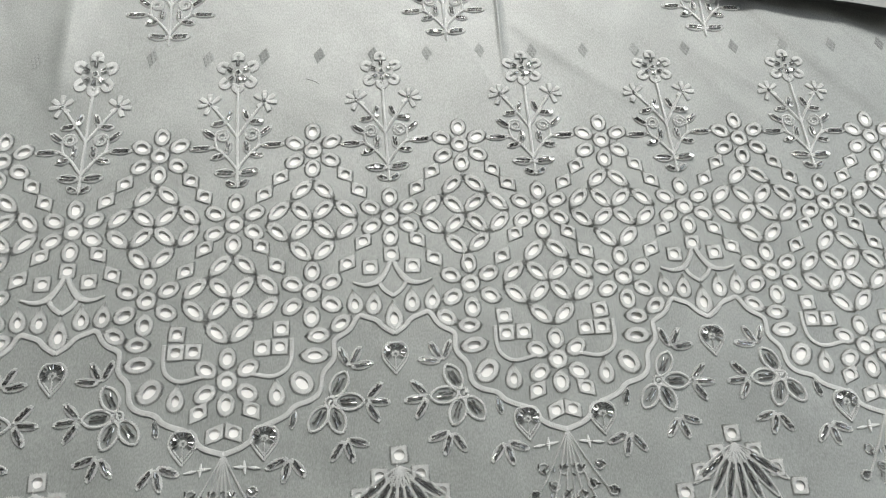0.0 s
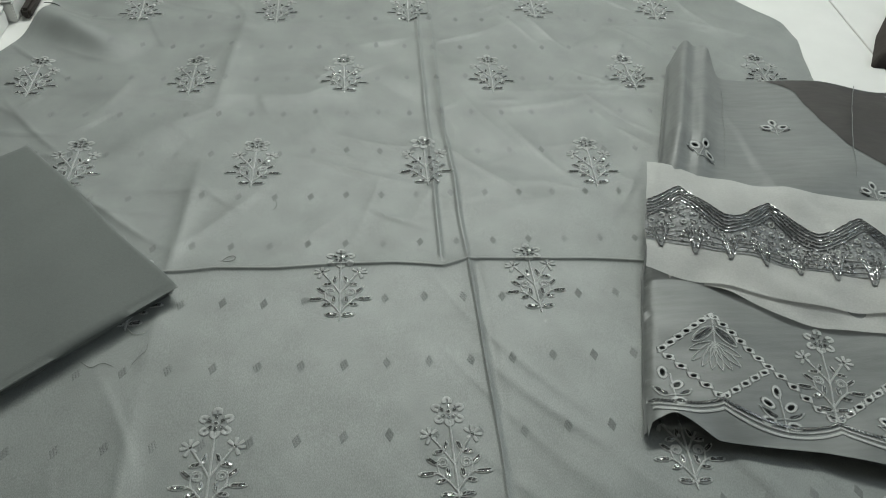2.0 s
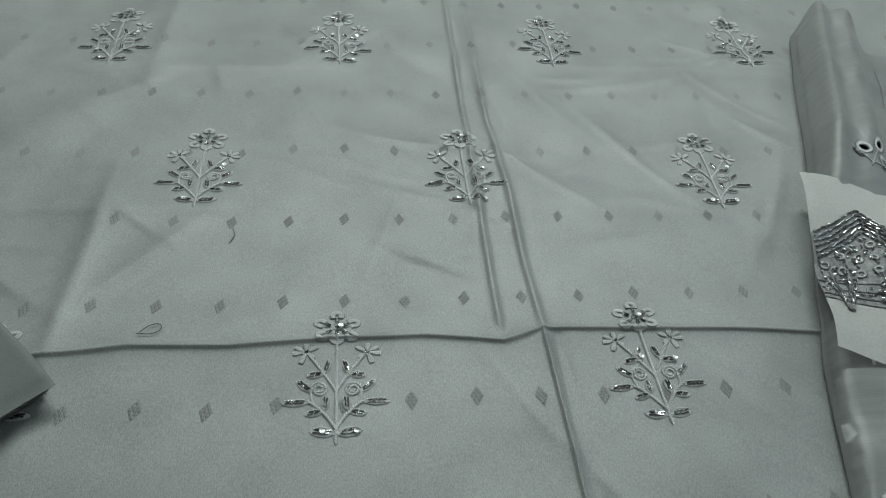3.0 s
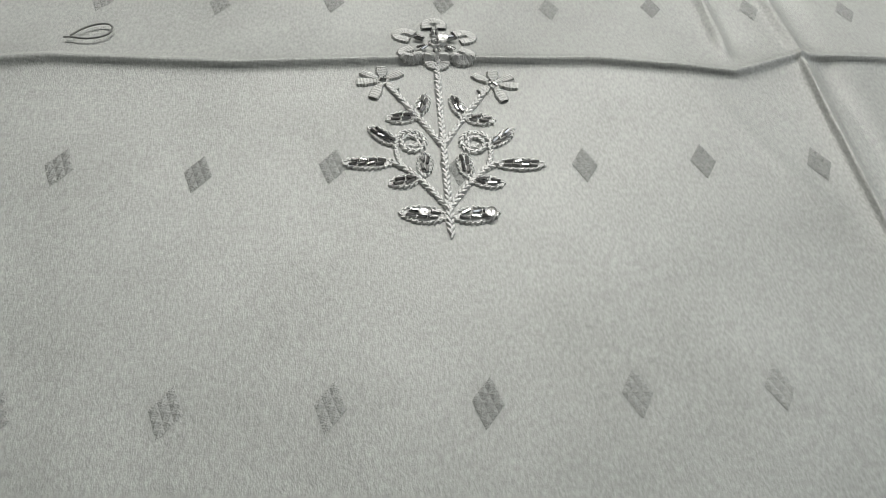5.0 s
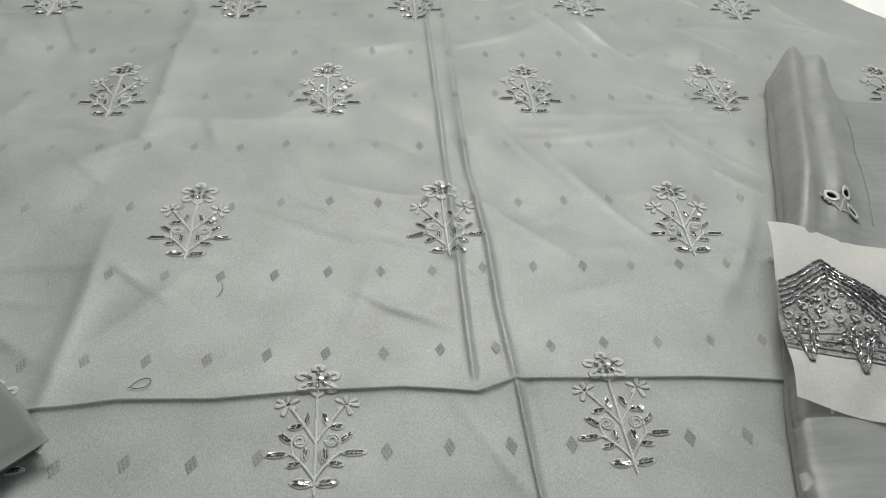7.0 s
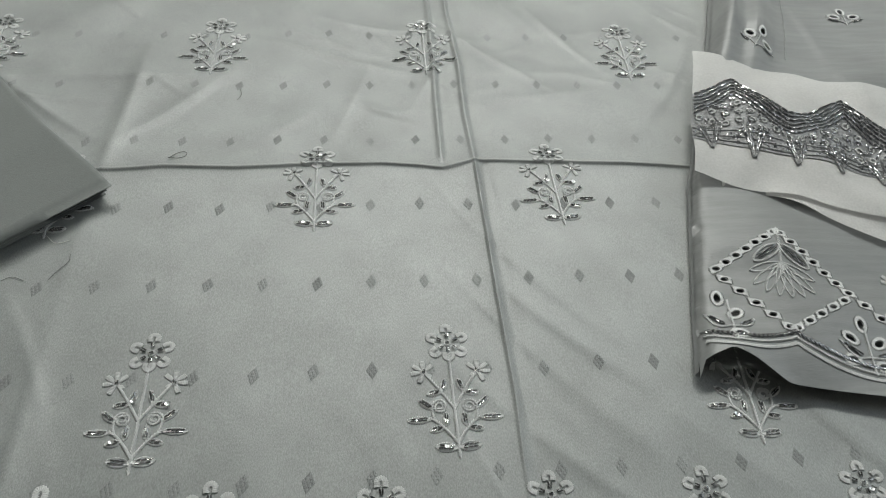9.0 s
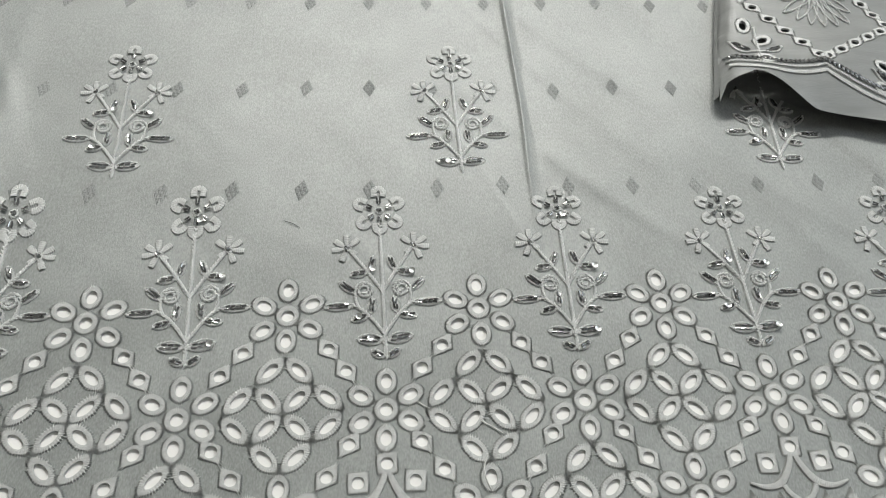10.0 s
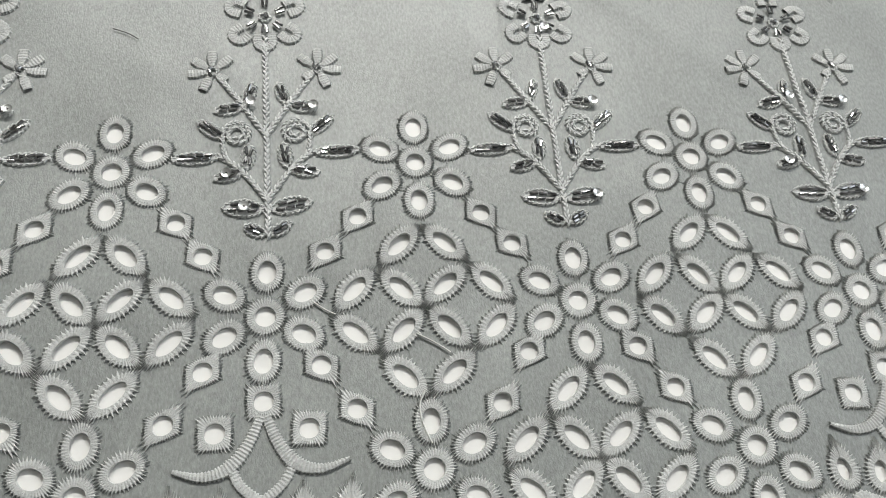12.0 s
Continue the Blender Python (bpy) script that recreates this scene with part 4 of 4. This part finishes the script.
for k in range(5):
    a, b = CUSP[k], CUSP[k + 1]
    for drop, w, m in ((0.0030, 0.0022, BEAD), (-0.0010, 0.0014, STEM), (-0.0050, 0.0024, THREAD)):
        line = [a + STEP * s + UPV * (drop - 0.004 - 0.0105 * math.sin(math.pi * s) ** 0.8) for s in np.linspace(0, 1, 22)]
        line = [p for p in line if p[0] - np.interp(p[1], LEFT[:, 0], LEFT[:, 1]) > 0.002]
        if len(line) > 3:
            stitched("scallop_line", cord(line, w) if m is not THREAD else satin(line, w), m, sleeve, over=sleeve_relief)
    c = (a + b) / 2 + (0.004 if k == 0 else 0.0, 0)
    plant, pb = Shape(), Shape()
    cord([c + (0.0, -0.017), c + (0.0025, 0.0), c + (0.004, 0.013)], 0.0014, plant)
    for sx in (1, -1):
        p0, p1 = c + (0.001, -0.006), c + (0.002 + sx * (0.013 if k == 0 else 0.016), 0.001 - sx * 0.003)
        cord(rounded([p0, p0 + (sx * 0.010, -0.001), p1]), 0.0012, plant)
        leaf_beads(p0 + (sx * 0.003, 0), p1, 0.003, pb)
    if c[0] > 0.17:
        q = stitched("clover_plant", plant, STEM, sleeve, over=sleeve_relief)
        stitched("beadwork", pb, BEAD, q, over=sleeve_relief, label="silver bugle beads")
    if k % 2 == 0:
        top = b + UPV * 0.062
        plume, pb, feathers = Shape(), Shape(), []
        cord([top + UPV * 0.010, top - UPV * 0.020], 0.0014, plume)
        for ang in (-66, -44, -26, -10, 6, 22, 40, 62):
            d = -UPV * math.cos(radians(ang)) + ACR * math.sin(radians(ang))
            feathers.append(cord(leaf_outline(top - UPV * 0.012, top - UPV * 0.012 + d * (0.026 if abs(ang) < 50 else 0.021), 0.0050, 12), 0.0010))
        for sx in (1, -1):
            p1 = top - UPV * 0.013 + ACR * sx * 0.0165
            leaf_beads(top + UPV * 0.002, p1, 0.005, pb)
            feathers.append(cord(leaf_outline(top + UPV * 0.002, p1, 0.0075, 10), 0.0012))
        q = stitched("plume", plume, STEM, sleeve, over=sleeve_relief)
        for feather in feathers:
            stitched("feather", feather, STEM, q, over=sleeve_relief)
        stitched("beadwork", pb, BEAD, q, over=sleeve_relief, label="silver bugle beads")
    elif b[0] < 0.6:
        sprig(*(b + UPV * 0.010), True, -13, 1.0, sleeve, sleeve_relief)
for cx, cy, turn in ((0.2950, 0.446, -35), (0.388, 0.492, -5), (0.4496, 0.397, -10)):
    tw, tb = Shape(), Shape()
    cord([(0, -0.010), (0, 0.006)], 0.0009, tw)
    for sx in (1, -1):
        cord(rounded([(0, -0.008), (sx * 0.006, -0.004), (sx * 0.015, -0.001)]), 0.0008, tw)
        leaf_beads((sx * 0.005, -0.006), (sx * 0.015, -0.002), 0.003, tb)
    q = stitched("small_sprig", tw, STEM, sleeve, cx, cy, turn, over=sleeve_relief)
    stitched("beadwork", tb, BEAD, q, cx, cy, turn, over=sleeve_relief, label="silver bugle beads")


# ---- organza trim lying on the sleeve cloth ----
OA, OB = np.array((0.2025, 0.2985)), np.array((0.2375, 0.4300))
AX = np.array((0.202, -0.0553))
AX = AX / np.hypot(*AX)
OUT = OB - OA
trim = thing("organza_trim", (0.3, 0.32, 0.012), "white organza strip with dense grey beaded zigzag embroidery on the satin", "trim")


def trim_xy(s, t):
    return OA + AX * s + OUT * t


def trim_relief(x, y):
    return sleeve_relief(np.maximum(x, 0.27), np.minimum(y, 0.34)) + 0.006 + 0.0020 * np.sin(x * 60 + y * 30) + 0.0018 * np.sin(x * 34 - y * 75 + 1.3 * np.sin(x * 50)) + 0.0010 * np.sin(x * 130 + y * 60 + 2 * np.sin(y * 70))


def strip(name, s0, s1, t0, t1, lift, material, parent, upper=None, lower=None, ns=110, nt=22, label=""):
    s, k = np.linspace(s0, s1, ns), np.linspace(0, 1, nt)
    lo = np.array([lower(q) if lower else t0 for q in s])
    hi = np.array([upper(q) if upper else t1 for q in s])
    v = []
    for i in range(ns):
        for j in range(nt):
            p = trim_xy(s[i], lo[i] + (hi[i] - lo[i]) * k[j])
            v.append((p[0], p[1], 0))
    v = np.array(v)
    v[:, 2] = trim_relief(v[:, 0], v[:, 1]) + lift
    f = [(i * nt + j, (i + 1) * nt + j, (i + 1) * nt + j + 1, i * nt + j + 1) for i in range(ns - 1) for j in range(nt - 1)]
    return mesh_object(name, v, f, material, parent, label)


strip("organza", 0, 0.42, 0, 1, 0.0, ORGANZA, trim, label="sheer white organza with a wavy raw edge",
      upper=lambda q: 1 + 0.010 * math.sin(q * 45) - 0.02 * math.sin(q * 20), lower=lambda q: 0.0 + 0.012 * math.sin(q * 38) - 0.03 * math.sin(q * 14))
strip("organza_underlayer", 0.02, 0.42, 0, 0.5, -0.0025, ORGANZA, trim, upper=lambda q: 0.45,
      lower=lambda q: -0.02 - 0.14 * float(soft_step(np.array(q), 0.03, 0.14)) + 0.02 * math.sin(q * 40))
PITCH = 0.0790


def zig(s, phase=0.028):
    w = abs(((s - phase) / PITCH + 0.5) % 1 - 0.5) * 2
    return 0.80 - 0.22 * (1 - (1 - w) ** 1.4)


strip("embroidered_band", 0.0, 0.42, 0.3, 0.8, 0.0006, NETTING, trim, upper=lambda q: zig(q), lower=lambda q: 0.25, ns=240, label="dense grey thread and bead embroidery")
for j in range(6):
    off, row = -0.005 - 0.028 * j, Shape()
    line, _ = resample([trim_xy(s, zig(s) + off) for s in np.linspace(0.001, 0.415, 240)], 0.0027)
    for p, q in zip(line, line[1:]):
        bead(row, *((p + q) / 2 + rng.normal(0, 0.0002, 2)), math.degrees(math.atan2(q[1] - p[1], q[0] - p[0])) + rng.normal(0, 6), 0.0023, 0.00062)
    stitched("bead_chain", row, GUNMETAL if j % 3 else BEAD, trim, over=lambda x, y: trim_relief(x, y) + 0.0004)
for t in (0.275, 0.36, 0.315):
    stitched("bead_line", cord([trim_xy(s, t + 0.006 * math.sin(s * 80)) for s in np.linspace(0.001, 0.415, 90)], 0.0012), TRIMTHREAD, trim, over=lambda x, y: trim_relief(x, y) + 0.0006)
over_trim = lambda x, y: trim_relief(x, y) + 0.0008
for i in range(48):
    s = 0.005 + 0.0086 * i
    for t in (zig(s) - 0.195, zig(s) - 0.27, zig(s) - 0.345):
        if t > 0.38:
            p = trim_xy(s, t)
            stitched("eyelet", EYELET_SHAPES["pin"], THREAD, trim, p[0], p[1], rng.uniform(0, 180), 1.25, over=over_trim)
for i in range(15):
    s = 0.012 + 0.0287 * i
    tuft, tb = Shape(), Shape()
    for ds in (-0.0085, 0.0085, -0.0045, 0.0045):
        a, b = trim_xy(s + ds, 0.42), trim_xy(s + ds * 0.12, 0.20)
        cord([a, b], 0.0012, tuft)
        leaf_beads(a, b, 0.002, tb)
    q = stitched("beaded_vee", tuft, TRIMTHREAD, trim, over=over_trim)
    stitched("beadwork", tb, GUNMETAL, q, over=over_trim, label="silver bugle beads")
spangles = Shape()
for i in range(1100):
    s = rng.uniform(0.002, 0.415)
    t = rng.uniform(0.27, zig(s) - 0.16)
    p = trim_xy(s, t)
    if i % 4 == 0:
        sequin(spangles, p[0], p[1], 0.0011, 0.0012, (rng.normal(0, 0.3), rng.normal(0, 0.3)))
    else:
        bead(spangles, p[0], p[1], rng.uniform(0, 180), 0.0021, 0.0005)
tagged(stitched("spangles", spangles, GUNMETAL, trim, over=over_trim, label="scattered silver beads and spangles"), kind="stuff")


# ---- loose threads and the sewn loop ----
def wire(name, pts, r, material, parent, over=relief, lift=0.0006):
    p, _ = resample(rounded(pts, 2), 0.0012)
    t = np.gradient(p, axis=0)
    t /= np.hypot(*t.T)[:, None]
    nrm = np.stack([-t[:, 1], t[:, 0]], 1)
    z = over(p[:, 0], p[:, 1]) + lift
    v = np.concatenate([np.column_stack([p + nrm * r * math.cos(a), z + r * math.sin(a)]) for a in np.arange(5) * 1.2566])
    n = len(p)
    f = [(k * n + i, k * n + i + 1, (k + 1) % 5 * n + i + 1, (k + 1) % 5 * n + i) for k in range(5) for i in range(n - 1)]
    return mesh_object(name, v, f, material, parent)


loop = [(-0.1345, 0.3275), (-0.1315, 0.3315), (-0.1268, 0.3335), (-0.1243, 0.3315), (-0.1255, 0.3278), (-0.1302, 0.3260), (-0.1345, 0.3270), (-0.1360, 0.3268)]
wire("thread_loop", loop, 0.00027, DARKTHREAD, shirt, lift=0.0012)
for pts, m, r in (([(-0.187, 0.228), (-0.183, 0.236), (-0.178, 0.241), (-0.179, 0.247)], DARKTHREAD, 0.00015),
                  ([(0.0118, 0.0018), (0.0150, -0.0005), (0.0172, -0.0015)], FRAY, 0.00022),
                  ([(0.0370, -0.0072), (0.0420, -0.0100), (0.0452, -0.0125)], FRAY, 0.00022),
                  ([(0.0382, -0.0218), (0.0365, -0.0255), (0.0372, -0.0300), (0.0392, -0.0345)], FRAY, 0.00025),
                  ([(-0.0440, 0.0865), (-0.0395, 0.0850), (-0.0370, 0.0830)], DARKTHREAD, 0.00016),
                  ([(-0.098, 0.402), (-0.096, 0.396), (-0.099, 0.390)], DARKTHREAD, 0.00018),
                  ([(-0.196, 0.262), (-0.190, 0.255), (-0.182, 0.258)], FRAY, 0.0002),
                  ([(-0.222, 0.232), (-0.214, 0.226), (-0.208, 0.232), (-0.200, 0.228)], DARKTHREAD, 0.00016)):
    wire("loose_thread", pts, r, m, shirt)
wire("loose_thread", [(-0.374, 0.728), (-0.366, 0.731), (-0.357, 0.724)], 0.0005, DARKTHREAD, shirt)
wire("seam_thread", [(0.509, 0.572), (0.4655, 0.489), (0.4376, 0.4153)], 0.0004, SATIN, sleeve, over=sleeve_relief, lift=0.0028)
wire("seam_thread", [(0.3539, 0.5566), (0.338, 0.500), (0.3179, 0.4363)], 0.0004, SATIN, sleeve, over=sleeve_relief)
# no real flap: this dark sheet puts the satin's shade into colour
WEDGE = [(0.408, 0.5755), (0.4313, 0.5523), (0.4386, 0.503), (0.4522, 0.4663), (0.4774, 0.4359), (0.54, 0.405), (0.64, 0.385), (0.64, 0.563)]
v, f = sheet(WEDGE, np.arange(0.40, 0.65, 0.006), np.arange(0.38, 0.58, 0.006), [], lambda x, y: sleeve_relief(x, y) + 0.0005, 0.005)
mesh_object("turned_flap", v, f, SHADED_SATIN, sleeve, "dark sheet standing in for shade on the satin")


# ---- dark cloth beside the spread things ----
BUNDLE = [(0.556, 0.622), (0.595, 0.690), (0.640, 0.750), (0.82, 0.86), (0.90, 0.70), (0.82, 0.60)]


def bundle_relief(x, y):
    x, y = np.asarray(x, float), np.asarray(y, float)
    near = np.full_like(x, 1.0)
    for p, q in zip(BUNDLE, BUNDLE[1:] + BUNDLE[:1]):
        ex, ey = q[0] - p[0], q[1] - p[1]
        k = np.clip(((x - p[0]) * ex + (y - p[1]) * ey) / (ex * ex + ey * ey), 0, 1)
        near = np.minimum(near, np.hypot(x - p[0] - k * ex, y - p[1] - k * ey))
    return -0.0018 + 0.024 * np.sqrt(np.clip(1 - np.clip(1 - near / 0.018, 0, 1) ** 2, 0, 1)) + 0.001 * np.sin(x * 70 + y * 50) * np.clip(near / 0.02, 0, 1)


v, f = sheet(BUNDLE, np.arange(0.55, 0.91, 0.006), np.arange(0.59, 0.87, 0.006), [], bundle_relief, 0.004)
tagged(mesh_object("cloth_bundle", v, f, BROWN), "dark brown folded cloth lying on white tiles", "cloth")


# ---- white cartons past the cloth's corner ----
for lo, hi in (((-0.56, 0.640, -0.0009), (-0.402, 0.690, 0.022)), ((-0.56, 0.694, -0.0009), (-0.394, 0.80, 0.026))):
    carton = thing("white_carton", ((lo[0] + hi[0]) / 2, (lo[1] + hi[1]) / 2, 0), "white cardboard carton standing on the floor tiles", "box", "cartons past the cloth")
    box("carton_body", lo, (hi[0], hi[1], hi[2] - 0.004), WHITE, carton, bevel=0.0015)
    box("carton_lid", (lo[0] - 0.001, lo[1] - 0.001, hi[2] - 0.0035), (hi[0] + 0.001, hi[1] + 0.001, hi[2]), WHITE, carton, bevel=0.0015)
# no case here: added dark block stands in for the cartons' dark gap
gap_block = thing("dark_gap_block", (-0.395, 0.74, 0), "thin dark block standing in for the gap beside a white carton", "case")
box("gap_block_body", (-0.3915, 0.700, -0.0009), (-0.381, 0.79, 0.012), BROWN, gap_block, bevel=0.003)
